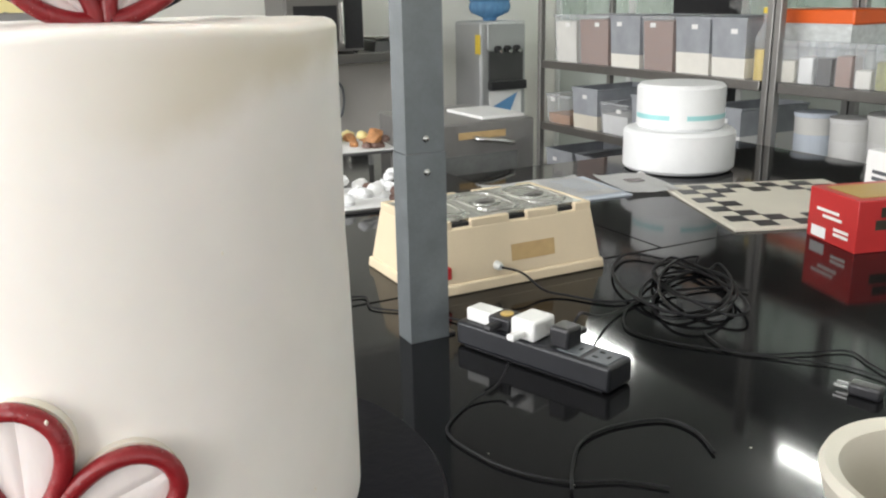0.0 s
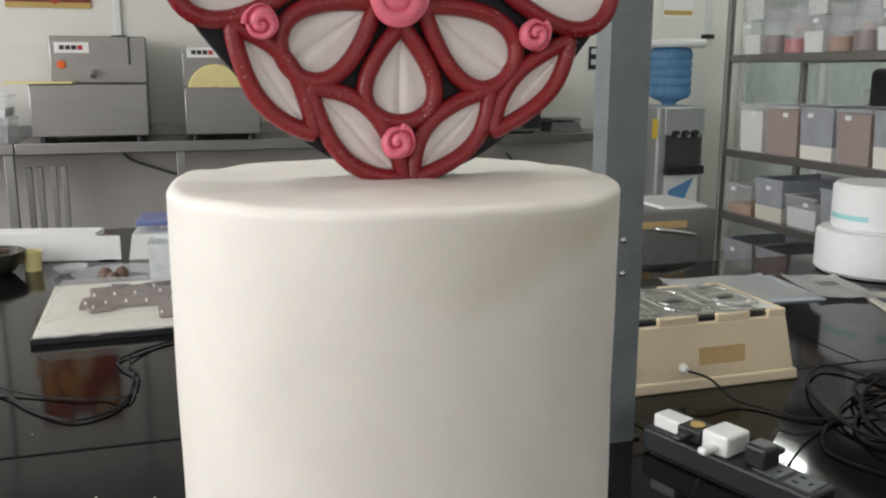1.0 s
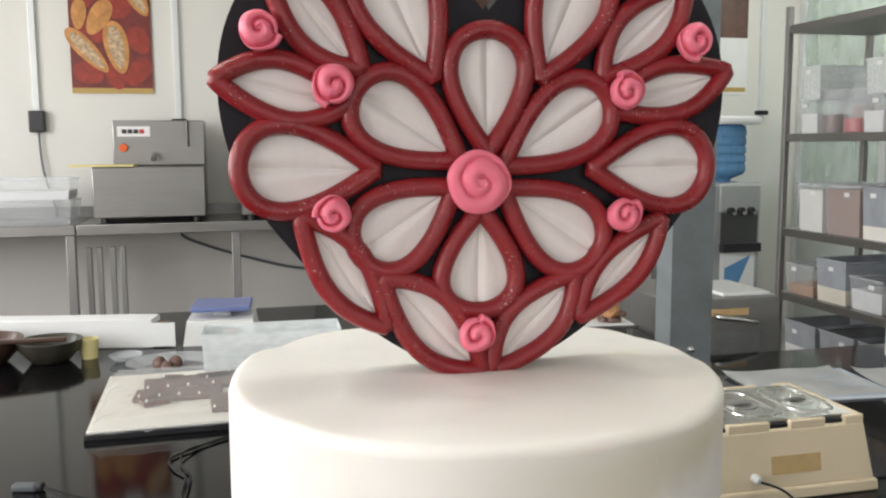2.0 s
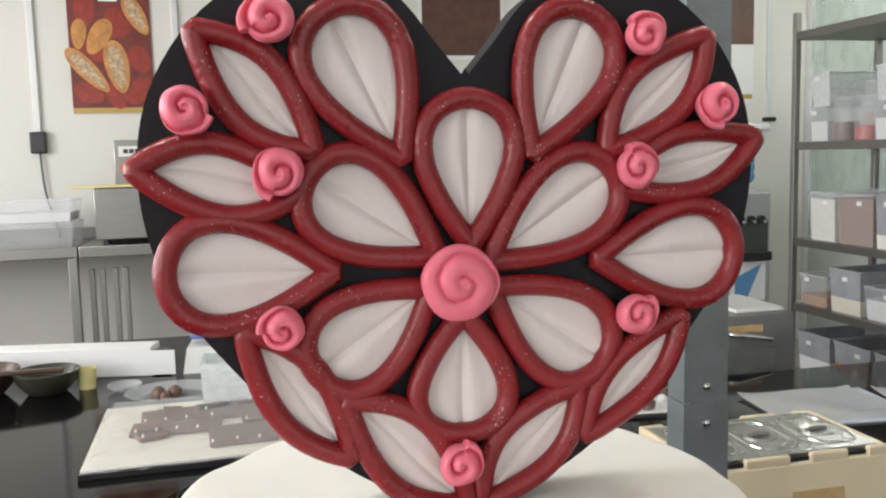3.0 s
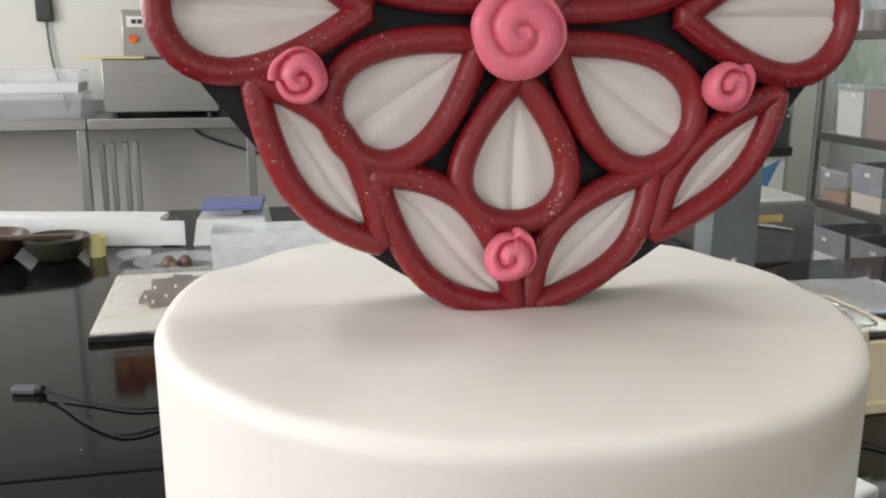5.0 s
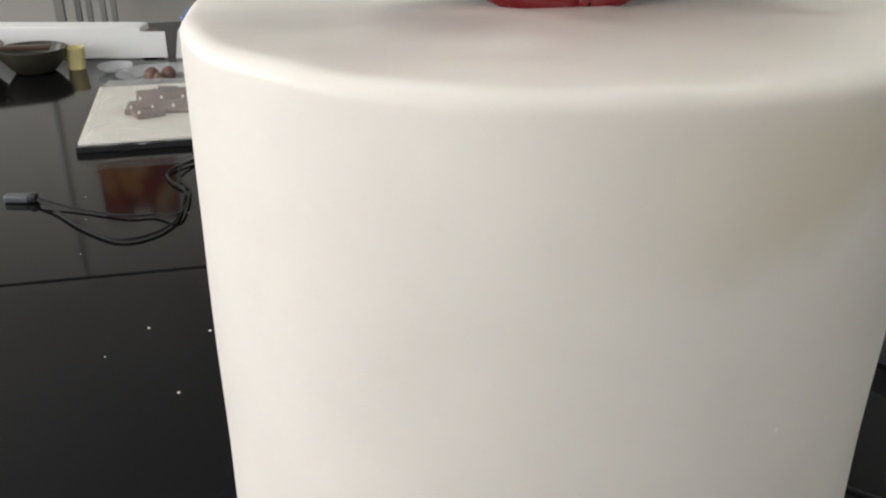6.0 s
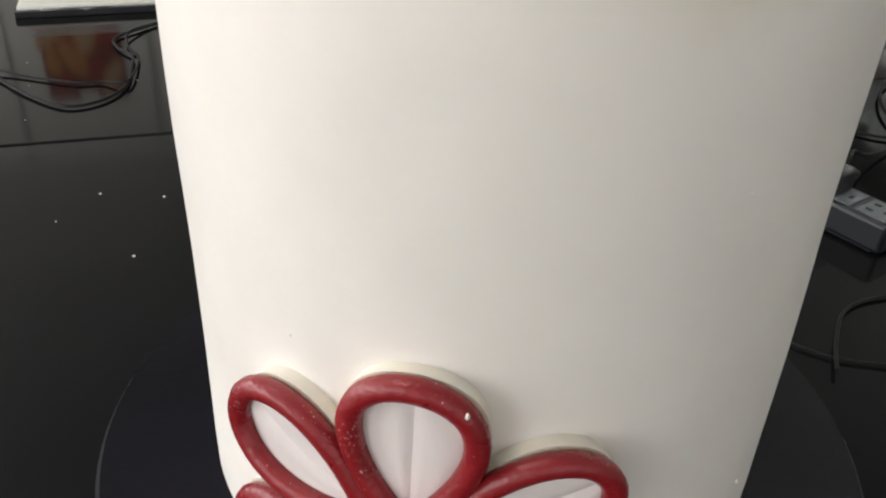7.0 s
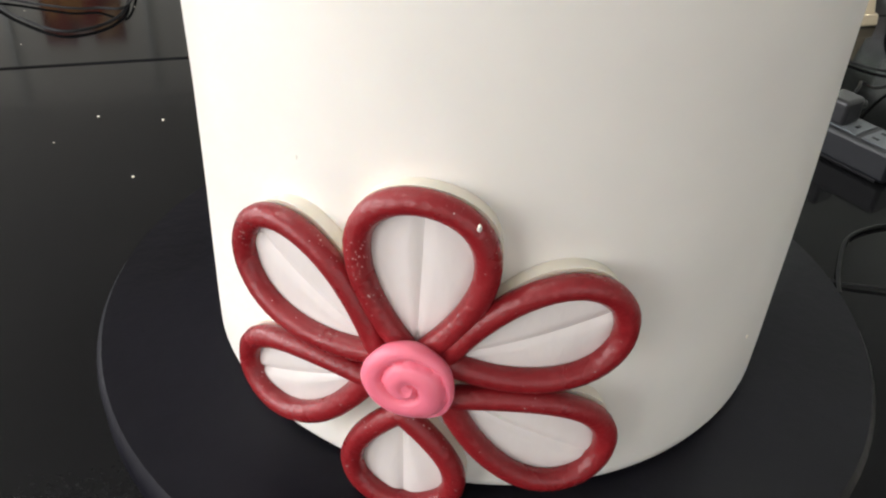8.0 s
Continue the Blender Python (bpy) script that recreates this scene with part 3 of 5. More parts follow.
FLOWER = [
    (-0.0640, 0.3202, -0.1040, 0.3442, 0.0149),
    (-0.0548, 0.3215, -0.0538, 0.3677, 0.0156),
    (-0.0477, 0.3222, -0.0046, 0.3386, 0.0143),
    (-0.0461, 0.3095, -0.0046, 0.2854, 0.0141),
    (-0.0578, 0.3008, -0.0572, 0.2634, 0.0148),
    (-0.0665, 0.3106, -0.1082, 0.2899, 0.0125),
]
for k, (a, b, c, d, w) in enumerate(FLOWER):
    a, c = a + 0.0012, c + 0.0012
    d += 0.0012 if k > 2 else 0
    shape = teardrop((a, b), (c, d), w, power=0.9)
    big = teardrop((a, b), (c + (c - a) * 0.05, d + (d - b) * 0.05), w + 0.0032, power=0.9)
    bm = bmesh.new()
    f = [bm.verts.new(wrap(p.x, p.y, 0.0)) for p in big[0]]
    g = [bm.verts.new(wrap(p.x, p.y, -0.0055)) for p in big[0]]
    for i in range(len(f)):
        j = (i + 1) % len(f)
        bm.faces.new((f[j], f[i], g[i], g[j]))
    bm.faces.new(f)
    part("backing", bm, M["fondant_back"], flower, "thick cut ivory fondant backing")
    part("petal", petal_sheet(*shape, 0.0010, 0.0010, 0.0009, wrap), M["petal"], flower, "white fondant petal with a pressed vein")
    part("rope_outline", tube([wrap(p.x, p.y, 0.0030) for p in shape[0]], 0.0034, True, 10), M["red"], flower, "dark red rolled fondant outline")
bm = rose(0.0122, 1.7, True)
a = -0.0545 / RF
bmesh.ops.rotate(bm, cent=(0, 0, 0), matrix=Matrix.Rotation(radians(200), 3, "Y"), verts=bm.verts)
bmesh.ops.rotate(bm, cent=(0, 0, 0), matrix=Matrix.Rotation(a, 3, "Z"), verts=bm.verts)
bmesh.ops.translate(bm, vec=wrap(-0.0533, 0.3182, 0.0045), verts=bm.verts)
part("rose", bm, M["pink"], flower, "pink rolled fondant rose")
for u, v in ((-0.0400, 0.3650),):
    bm = bmesh.new()
    bmesh.ops.create_icosphere(bm, subdivisions=2, radius=0.0007)
    bmesh.ops.scale(bm, vec=(0.7, 0.7, 1.7), verts=bm.verts)
    for w in bm.verts:
        w.co += wrap(u, v, 0.0062) + Vector((noise.noise(w.co * 900), noise.noise(w.co * 700), 0)) * 0.0004
    part("fleck", bm, M["fondant_back"], flower, "pale loose fondant fleck")


# ---- on the black table: post, melter, power strip, cables ----
post = thing("steel_post", "grey galvanised steel post bolted to the table", "post")
PXL, PXR, PYF, PYB = 0.465, 0.526, 0.690, 0.732


def channel(x0, x1, y0, y1, z0, z1, t=0.003):
    """A bent steel channel, open at the back."""
    ring = [(x0, y1), (x0, y0), (x1, y0), (x1, y1), (x1 - t, y1), (x1 - t, y0 + t), (x0 + t, y0 + t), (x0 + t, y1)]
    bm = bmesh.new()
    lo = [bm.verts.new((x, y, z0)) for x, y in ring]
    hi = [bm.verts.new((x, y, z1)) for x, y in ring]
    for i in range(8):
        j = (i + 1) % 8
        bm.faces.new((lo[i], lo[j], hi[j], hi[i]))
    bm.faces.new(lo[::-1])
    bm.faces.new(hi)
    return bm


part("upper_channel", channel(PXL, PXR, PYF, PYB, 0.285, 1.57), M["galv"], post, smooth=False)
part("lower_channel", channel(PXL - 0.0012, PXR + 0.0012, PYF - 0.0012, PYB, 0.0, 0.284), M["galv"], post, smooth=False)
part("foot_plate", box((0.05, 0.045, 0.004), (PXR - 0.012, PYF + 0.0225, 0), 0.001), M["black_pl"], post)
for z, y in ((0.305, PYF), (0.257, PYF - 0.001)):
    bm = lathe([(0, 0), (0.0055, 0), (0.005, 0.002), (0.003, 0.0035), (0, 0.004)], 14)
    bmesh.ops.rotate(bm, cent=(0, 0, 0), matrix=Matrix.Rotation(radians(90), 3, "X"), verts=bm.verts)
    bmesh.ops.translate(bm, vec=(0.496, y, z), verts=bm.verts)
    part("bolt", bm, M["chrome"], post, "shiny bolt head")

MX0, MX1, MY0, MY1, MH = 0.562, 0.943, 0.842, 1.086, 0.126
melter = thing("chocolate_melter", "cream plastic chocolate melter with three steel lidded pans", "chocolate melter", at=pose((MX0 + MX1) / 2, (MY0 + MY1) / 2, 0))
mw, md = (MX1 - MX0) / 2, (MY1 - MY0) / 2


def frustum(w0, d0, z0, w1, d1, z1, bm=None):
    bm = bm or bmesh.new()
    lo = [bm.verts.new((x * w0, y * d0, z0)) for x, y in ((-1, -1), (1, -1), (1, 1), (-1, 1))]
    hi = [bm.verts.new((x * w1, y * d1, z1)) for x, y in ((-1, -1), (1, -1), (1, 1), (-1, 1))]
    bm.faces.new(lo[::-1])
    bm.faces.new(hi)
    for i in range(4):
        j = (i + 1) % 4
        bm.faces.new((lo[i], lo[j], hi[j], hi[i]))
    return bm


bm = frustum(mw - 0.006, md - 0.006, 0.018, mw - 0.0215, md - 0.0195, MH - 0.011)
bmesh.ops.bevel(bm, geom=bm.edges[:], offset=0.004, segments=3, affect="EDGES", profile=0.5)
part("body", bm, M["cream"], melter)
bm = frustum(mw, md, 0.0, mw - 0.002, md - 0.002, 0.020)
bmesh.ops.bevel(bm, geom=bm.edges[:], offset=0.004, segments=3, affect="EDGES", profile=0.5)
part("base_skirt", bm, M["cream"], melter)
# rim along the front and the back with three gaps, and the ends
rw, rd = mw - 0.022, md - 0.020
gaps = [-0.106, 0.009, 0.113]
for sy in (-1, 1):
    edges = [-rw] + [g + s * 0.018 for g in gaps for s in (-1, 1)] + [rw]
    for a, b in zip(edges[::2], edges[1::2]):
        part("rim", box((b - a, 0.011, 0.022), ((a + b) / 2, sy * (rd - 0.0052), MH - 0.020), 0.0035, seg=3), M["cream"], melter)
for sx in (-1, 1):
    part("rim", box((0.011, 2 * rd - 0.022, 0.022), (sx * (rw - 0.0052), 0, MH - 0.020), 0.0035, seg=3), M["cream"], melter)
for x in gaps:
    part("slot", box((0.035, 0.008, 0.008), (x, -rd + 0.0095, MH - 0.0122)), M["black_pl"], melter, "dark finger slot", smooth=False)
for k in range(3):
    x = (-1 + k) * 0.1085
    lid = part("pan_lid", box((0.1075, 2 * rd - 0.024, 0.006), (x, 0.002, MH - 0.0052), 0.002), M["lid"], melter, "stainless steel pan lid")
    bm = bmesh.new()
    n = 40
    path = []
    for i in range(n):
        t = 2 * math.pi * i / n
        path.append(Vector((x + 0.040 * math.copysign(abs(math.cos(t)) ** 0.5, math.cos(t)), 0.002 + (rd - 0.034) * math.copysign(abs(math.sin(t)) ** 0.5, math.sin(t)), MH + 0.0005)))
    part("raised_edge", tube(path, 0.0032, True, 8), M["chrome"], lid)
    part("hollow", lathe([(0, 0.0003), (0.018, 0.0004), (0.026, 0.0018), (0.029, 0.0016), (0.029, 0.0)], 28, at=(x, 0.0, MH + 0.0008)), M["lid"], lid)
    part("knob", tube(smooth_line([(x - 0.020, 0, MH + 0.001), (x - 0.010, 0, MH + 0.0032), (x, 0, MH + 0.0038), (x + 0.010, 0, MH + 0.0032), (x + 0.020, 0, MH + 0.001)], 5), 0.0032, n=8), M["steel_dull"], lid, "recessed steel lid grip")
tilt = Matrix.Rotation(math.atan2(0.014, MH - 0.03), 4, "X")
part("label", box((0.092, 0.001, 0.030), (0.036, 0, -0.003), m=Matrix.Translation((0, -md + 0.0093, 0.045)) @ tilt.inverted()), M["tape"], melter, "brown sticky tape label", smooth=False)
part("switch", box((0.010, 0.012, 0.022), (-mw + 0.05, -md + 0.008, 0.030), 0.002), M["redbox"], melter, "red rocker switch")
bm = lathe([(0, 0), (0.008, 0), (0.008, 0.008), (0.005, 0.016), (0, 0.016)], 16)
bmesh.ops.rotate(bm, cent=(0, 0, 0), matrix=Matrix.Rotation(radians(90), 3, "X"), verts=bm.verts)
bmesh.ops.translate(bm, vec=(-0.042, -md + 0.010, 0.040), verts=bm.verts)
part("cable_gland", bm, M["alu"], melter, "pale cable gland")


def cable(label, pts, r=0.003, per=10, material="rubber", name="cable"):
    ob = part(name, tube(smooth_line(pts, per), r * (0.82 if r < 0.004 else 1), n=8), M[material])
    return tagged(ob, label, "cable")


cx0 = (MX0 + MX1) / 2 - 0.042
cable("black mains cable of the melter lying on granite", [(cx0, MY0 - 0.008, 0.040), (cx0 + 0.025, MY0 - 0.035, 0.033), (0.755, 0.770, 0.010), (0.782, 0.740, 0.004), (0.824, 0.678, 0.004), (0.90, 0.655, 0.006), (0.95, 0.66, 0.006), (1.03, 0.64, 0.004), (1.06, 0.60, 0.004)], 0.0027)
# heap of coiled cord
random.seed(4)
pts = []
for k in range(6):
    ox, oy = 0.985 + random.uniform(-0.03, 0.03), 0.665 + random.uniform(-0.035, 0.035)
    ra, rb2, tw = random.uniform(0.10, 0.19), random.uniform(0.045, 0.10), radians(52 + random.uniform(-24, 24))
    for i in range(9):
        a = 2 * math.pi * i / 9
        c, s2 = ra * math.cos(a), rb2 * math.sin(a)
        pts.append((ox + c * math.cos(tw) - s2 * math.sin(tw), oy + c * math.sin(tw) + s2 * math.cos(tw), 0.003 + 0.0035 * (k % 5) + random.uniform(0, 0.004)))
cable("heap of coiled black extension cord on the granite table", pts, 0.0031, 7, name="coiled_cord")
cable("thin black cable trailing from the coiled cord", [(0.83, 0.64, 0.004), (0.79, 0.60, 0.003), (0.773, 0.557, 0.003), (0.799, 0.486, 0.003), (0.868, 0.402, 0.003), (0.93, 0.370, 0.003), (0.985, 0.345, 0.003), (0.972, 0.30, 0.003), (0.96, 0.255, 0.004)], 0.0018)
cable("thin black cable ending in a plug on granite", [(0.86, 0.50, 0.004), (0.845, 0.43, 0.003), (0.894, 0.365, 0.003), (0.935, 0.315, 0.003), (0.945, 0.26, 0.003), (0.93, 0.22, 0.004), (0.900, 0.222, 0.008)], 0.0018)
cable("black cable looping from the power strip over granite", [(0.515, 0.50, 0.030), (0.49, 0.485, 0.012), (0.444, 0.474, 0.003), (0.40, 0.445, 0.003), (0.379, 0.414, 0.003), (0.385, 0.36, 0.003), (0.402, 0.31, 0.003), (0.44, 0.262, 0.003), (0.49, 0.235, 0.003), (0.525, 0.20, 0.003)], 0.0019)
cable("black cable end curling over the granite table", [(0.43, 0.24, 0.007), (0.46, 0.28, 0.003), (0.504, 0.323, 0.003), (0.56, 0.334, 0.003), (0.62, 0.318, 0.003), (0.634, 0.28, 0.003), (0.617, 0.23, 0.003)], 0.0024)
cable("black cable running behind the cake to the melter", [(0.32, 0.97, 0.003), (0.42, 0.93, 0.003), (0.482, 0.915, 0.003), (0.472, 0.86, 0.003), (0.51, 0.815, 0.003), (0.557, 0.754, 0.003), (0.575, 0.70, 0.012), (0.572, 0.655, 0.046)], 0.0020)
cable("black looped cable with a black connector on granite", [(0.02, 1.415, 0.004), (-0.06, 1.415, 0.004), (-0.134, 1.379, 0.004), (-0.190, 1.33, 0.004), (-0.228, 1.285, 0.004), (-0.222, 1.235, 0.004), (-0.198, 1.19, 0.005), (-0.198, 1.13, 0.004), (-0.204, 1.06, 0.004), (-0.235, 1.010, 0.004), (-0.285, 0.998, 0.004), (-0.345, 1.06, 0.004), (-0.39, 1.13, 0.005), (-0.425, 1.178, 0.008)], 0.0028)
cable("second strand of the looped cable on granite", [(0.01, 1.39, 0.004), (-0.08, 1.395, 0.004), (-0.16, 1.355, 0.004), (-0.205, 1.30, 0.009), (-0.205, 1.235, 0.004), (-0.188, 1.18, 0.004), (-0.200, 1.07, 0.009), (-0.24, 1.085, 0.004), (-0.281, 1.090, 0.004), (-0.36, 1.135, 0.004), (-0.425, 1.180, 0.010)], 0.0024)
con = thing("cable_connector", "dark grey plastic cable connector lying on granite", "connector", at=pose(-0.448, 1.196, 0, 0, 0, 165))
part("housing", box((0.042, 0.018, 0.013), (0.012, 0, 0), 0.004, seg=3), M["sockets"], con)
part("collar", box((0.012, 0.016, 0.014), (-0.014, 0, 0.001), 0.003), M["black_pl"], con)

strip = thing("power_strip", "dark grey power strip with plugs on the granite table", "power strip", at=pose(0.5905, 0.5385, 0, 0, 0, -71.2))
part("body", box((0.265, 0.056, 0.036), (0, 0, 0.002), 0.005, seg=3), M["grey_pl"], strip)
part("foot", box((0.24, 0.046, 0.0025), (0, 0, 0)), M["black_pl"], strip, smooth=False)
for x in (0.062, 0.106):
    sk = part("socket", box((0.036, 0.040, 0.0015), (x, 0, 0.0378), 0.0005), M["sockets"], strip)
    for dx, dy, w, d in ((0.008, 0, 0.004, 0.008), (-0.008, 0.009, 0.008, 0.004), (-0.008, -0.009, 0.008, 0.004)):
        part("hole", box((w, d, 0.0006), (x + dx, dy, 0.0393)), M["rubber"], sk, smooth=False)


def plug(label, x, size, material, tail=None, extra=None):
    p = thing("plug", label, "plug", "plugs in the power strip")
    p.matrix_world = pose(0.5905, 0.5385, 0, 0, 0, -71.2) @ Matrix.Translation((x, 0, 0.038))
    part("housing", box(size, (0, 0, 0), min(size) * 0.16, seg=3), M[material], p)
    if extra:
        part("cap", rod(0.010, 0.002, (0, 0, size[2]), 20), M[extra], p, "round gold sticker")
    if tail:
        part("cord_grip", box((0.014, 0.03, 0.010), (0, tail * (size[1] / 2 + 0.012), 0.006), 0.004), M[material], p)
    return p


plug("white plug-in adapter in the power strip", -0.098, (0.050, 0.032, 0.020), "white")
plug("black plug with a round gold sticker", -0.058, (0.040, 0.040, 0.020), "black_pl", -1, "gold")
plug("white phone charger plugged into the power strip", -0.012, (0.042, 0.050, 0.030), "white", -1)
plug("tall black plug in the power strip", 0.044, (0.032, 0.034, 0.030), "black_pl", 1)
cable("black cable rising from the tall plug", [(0.620, 0.51, 0.05), (0.645, 0.525, 0.062), (0.68, 0.56, 0.05), (0.74, 0.60, 0.02), (0.80, 0.63, 0.006), (0.88, 0.66, 0.004)], 0.0026)

lone = thing("loose_plug", "black two-pin plug lying on the granite table", "plug", at=pose(0.882, 0.262, 0, 0, 0, 108))
part("housing", box((0.04, 0.022, 0.016), (-0.02, 0, 0), 0.004, seg=3), M["black_pl"], lone)
for dy in (-0.006, 0.006):
    part("pin", box((0.018, 0.003, 0.003), (0.009, dy, 0.006)), M["chrome"], lone, "metal pin", smooth=False)

# bowl and cup beside the camera
bowl = thing("bowl", "ivory bowl with a rolled rim on the granite table", "bowl", at=pose(0.527, -0.080, 0))
part("shell", lathe([(0, 0), (0.055, 0), (0.06, 0.004), (0.082, 0.13), (0.090, 0.158), (0.087, 0.165), (0.076, 0.160), (0.070, 0.13), (0.050, 0.012), (0, 0.010)], 56), M["ivory"], bowl)
cup = thing("cup", "white plastic cup standing in the ivory bowl", "cup", at=pose(0.549, -0.090, 0.010))
part("shell", lathe([(0, 0), (0.036, 0), (0.050, 0.165), (0.052, 0.167), (0.047, 0.167), (0.034, 0.006), (0, 0.005)], 40), M["white"], cup)

# ---- checkered board, boxes, dummies and papers ----
ang = math.degrees(math.atan2(-0.365, 0.93))
board = thing("checkered_board", "ivory board with a black chequered border lying on granite", "board", at=pose(1.332, 0.893, 0.0, 0, 0, ang))
part("base", box((0.45, 0.45, 0.006), (0.225, 0.225, 0), 0.001), M["ivory"], board)
tile_mesh = None
for i in range(9):
    for j in range(9):
        if (i < 2 or i > 6 or j < 2 or j > 6) and (i + j) % 2 == 1:
            if tile_mesh is None:
                t0 = part("square", box((0.046, 0.046, 0.0008), (0, 0, 0)), M["black_pl"], board, smooth=False)
                tile_mesh = t0.data
            else:
                t0 = new("square", tile_mesh)
                t0.parent = board
            t0.location = (0.018 + 0.046 * (i + 0.5), 0.018 + 0.046 * (j + 0.5), 0.0062)

rb = thing("red_box", "red printed cardboard box on the granite table", "box", at=pose(1.403, 0.658, 0.0, 0, 0, -16))
part("carton", box((0.20, 0.154, 0.105), (0.10, 0.077, 0), 0.002), M["redbox"], rb)
part("top_print", box((0.16, 0.11, 0.0008), (0.10, 0.077, 0.1052)), M["gold"], rb, "printed top with a leafy pattern", smooth=False)
part("sticker", box((0.001, 0.046, 0.022), (-0.0008, 0.115, 0.006)), M["paper"], rb, "white label", smooth=False)
for z, y, w in ((0.062, 0.09, 0.07), (0.050, 0.075, 0.06), (0.030, 0.045, 0.045), (0.020, 0.045, 0.045)):
    part("print_bar", box((0.001, w, 0.006), (-0.0008, y, z)), M["white"], rb, "pale printed bar", smooth=False)
for z, w in ((0.07, 0.10), (0.045, 0.12)):
    part("print_bar", box((w, 0.001, 0.02), (0.1, -0.0008, z)), M["olive"], rb, "printed picture", smooth=False)
wb = thing("white_box", "white cardboard box standing on the granite table", "box", at=pose(1.60, 0.72, 0.0, 0, 0, -16))
part("carton", box((0.15, 0.10, 0.15), (0.12, 0.11, 0), 0.002), M["paper"], wb)
for z in (0.10, 0.085):
    part("print_bar", box((0.001, 0.05, 0.008), (0.0442, 0.11, z)), M["sockets"], wb, smooth=False)

tier = thing("dummy_cake", "white foam two-tier cake dummy with teal tape", "cake dummy", at=pose(1.722, 1.50, 0.004))
part("lower_tier", rod(0.158, 0.116, (0, 0, 0), 64, 0.009), M["foam"], tier)
part("upper_tier", rod(0.124, 0.126, (0.004, 0.004, 0.116), 64, 0.009), M["foam"], tier)
for a0, a1 in ((150, 214), (236, 312)):
    bm = bmesh.new()
    vs = []
    for i in range(13):
        a = radians(a0 + (a1 - a0) * i / 12)
        vs.append([bm.verts.new((0.004 + 0.1248 * math.cos(a), 0.004 + 0.1248 * math.sin(a), z)) for z in (0.148, 0.161)])
    for p, q in zip(vs, vs[1:]):
        bm.faces.new((p[0], q[0], q[1], p[1]))
    part("tape_band", bm, M["teal"], tier, "teal tape strip")


def sheet(label, x, y, w, d, turn, material="paper", z=0.0, name="paper_sheet", bits=()):
    ob = thing(name, label, "paper", at=pose(x, y, z, 0, 0, turn))
    bm = bmesh.new()
    n = 8
    grid = [[bm.verts.new((w * (i / n - 0.5), d * (j / n - 0.5), 0.002 + 0.0012 * math.sin(i * 1.3 + j) + (0.004 if i in (0, n) and j in (0, n) else 0))) for j in range(n + 1)] for i in range(n + 1)]
    for i in range(n):
        for j in range(n):
            bm.faces.new((grid[i][j], grid[i + 1][j], grid[i + 1][j + 1], grid[i][j + 1]))
    bmesh.ops.solidify(bm, geom=bm.faces[:], thickness=0.0006)
    part("sheet", bm, M[material], ob, smooth=False)
    for bx, by, bw, bd, mname in bits:
        part("print", box((bw, bd, 0.0006), (bx, by, 0.0038)), M[mname], ob, smooth=False)
    return ob


sheet("white printed paper sheet lying on granite", 1.222, 1.432, 0.297, 0.235, -4, z=0.005, bits=[(0.09, 0.07 - 0.022 * k, 0.09 - 0.012 * (k % 3), 0.004, "paleblue") for k in range(7)])
folder = thing("document_folder", "thin pale blue document folder under the papers", "folder", at=pose(1.235, 1.420, 0, 0, 0, -6))
part("cover", box((0.31, 0.245, 0.005), (0, 0, 0), 0.001), M["paleblue"], folder)
sheet("white paper sheet with a dark printed patch", 1.462, 1.375, 0.150, 0.235, -14, bits=[(0.005, 0.02, 0.05, 0.035, "brown")], z=0.0062)

# ---- left side of the second table ----
tray = thing("chocolate_board", "white board of wrapped milk chocolate slabs on granite", "tray", at=pose(-0.399, 1.430, 0, 0, 0, 1.5))
part("base", box((0.62, 0.44, 0.014), (0.305, 0.222, 0), 0.002), M["black_pl"], tray, "dark board edge")
part("top", box((0.61, 0.43, 0.006), (0.305, 0.222, 0.014), 0.002), M["ivory"], tray, "white paper lining")
slabs = []
random.seed(8)
for x, y, w, d, t in ((0.20, 0.30, 0.22, 0.10, 4), (0.17, 0.21, 0.19, 0.075, -3), (0.31, 0.12, 0.14, 0.12, 2), (0.40, 0.27, 0.19, 0.14, 6), (0.46, 0.10, 0.13, 0.15, -5), (0.12, 0.17, 0.06, 0.05, 20), (0.25, 0.34, 0.08, 0.06, 12), (0.15, 0.35, 0.05, 0.04, -14), (0.33, 0.38, 0.12, 0.05, 5)):
    sl = part("chocolate_slab", box((w, d, 0.011), (0, 0, 0), 0.003), M["choc"], tray, "milk chocolate slab")
    sl.matrix_local = pose(x, y, 0.0205, 0, 0, t)
    for i in range(int(w / 0.045)):
        part("dot", lathe([(0, 0), (0.003, 0), (0.002, 0.005), (0, 0.007)], 8, at=(-w / 2 + 0.012 + i * 0.045 + random.uniform(-0.006, 0.006), -d / 2 + 0.010 + random.uniform(-0.004, 0.004), 0.011)), M["fondant_back"], sl, "white chocolate dot")
bm = bmesh.new()
n = 26
grid = [[bm.verts.new((0.61 * i / n, 0.43 * j / n, 0.038 + 0.008 * noise.noise(Vector((i * 0.9 - j * 0.5, j * 0.22, 3))) + 0.004 * noise.noise(Vector((i * 2.3, j * 1.1, 7))) - (0.024 if i in (0, n) or j in (0, n) else 0))) for j in range(n + 1)] for i in range(n + 1)]
for i in range(n):
    for j in range(n):
        bm.faces.new((grid[i][j], grid[i + 1][j], grid[i + 1][j + 1], grid[i][j + 1]))
film = part("plastic_wrap", bm, M["wrap"], tray, "wrinkled clear plastic wrap")
film.visible_shadow = False

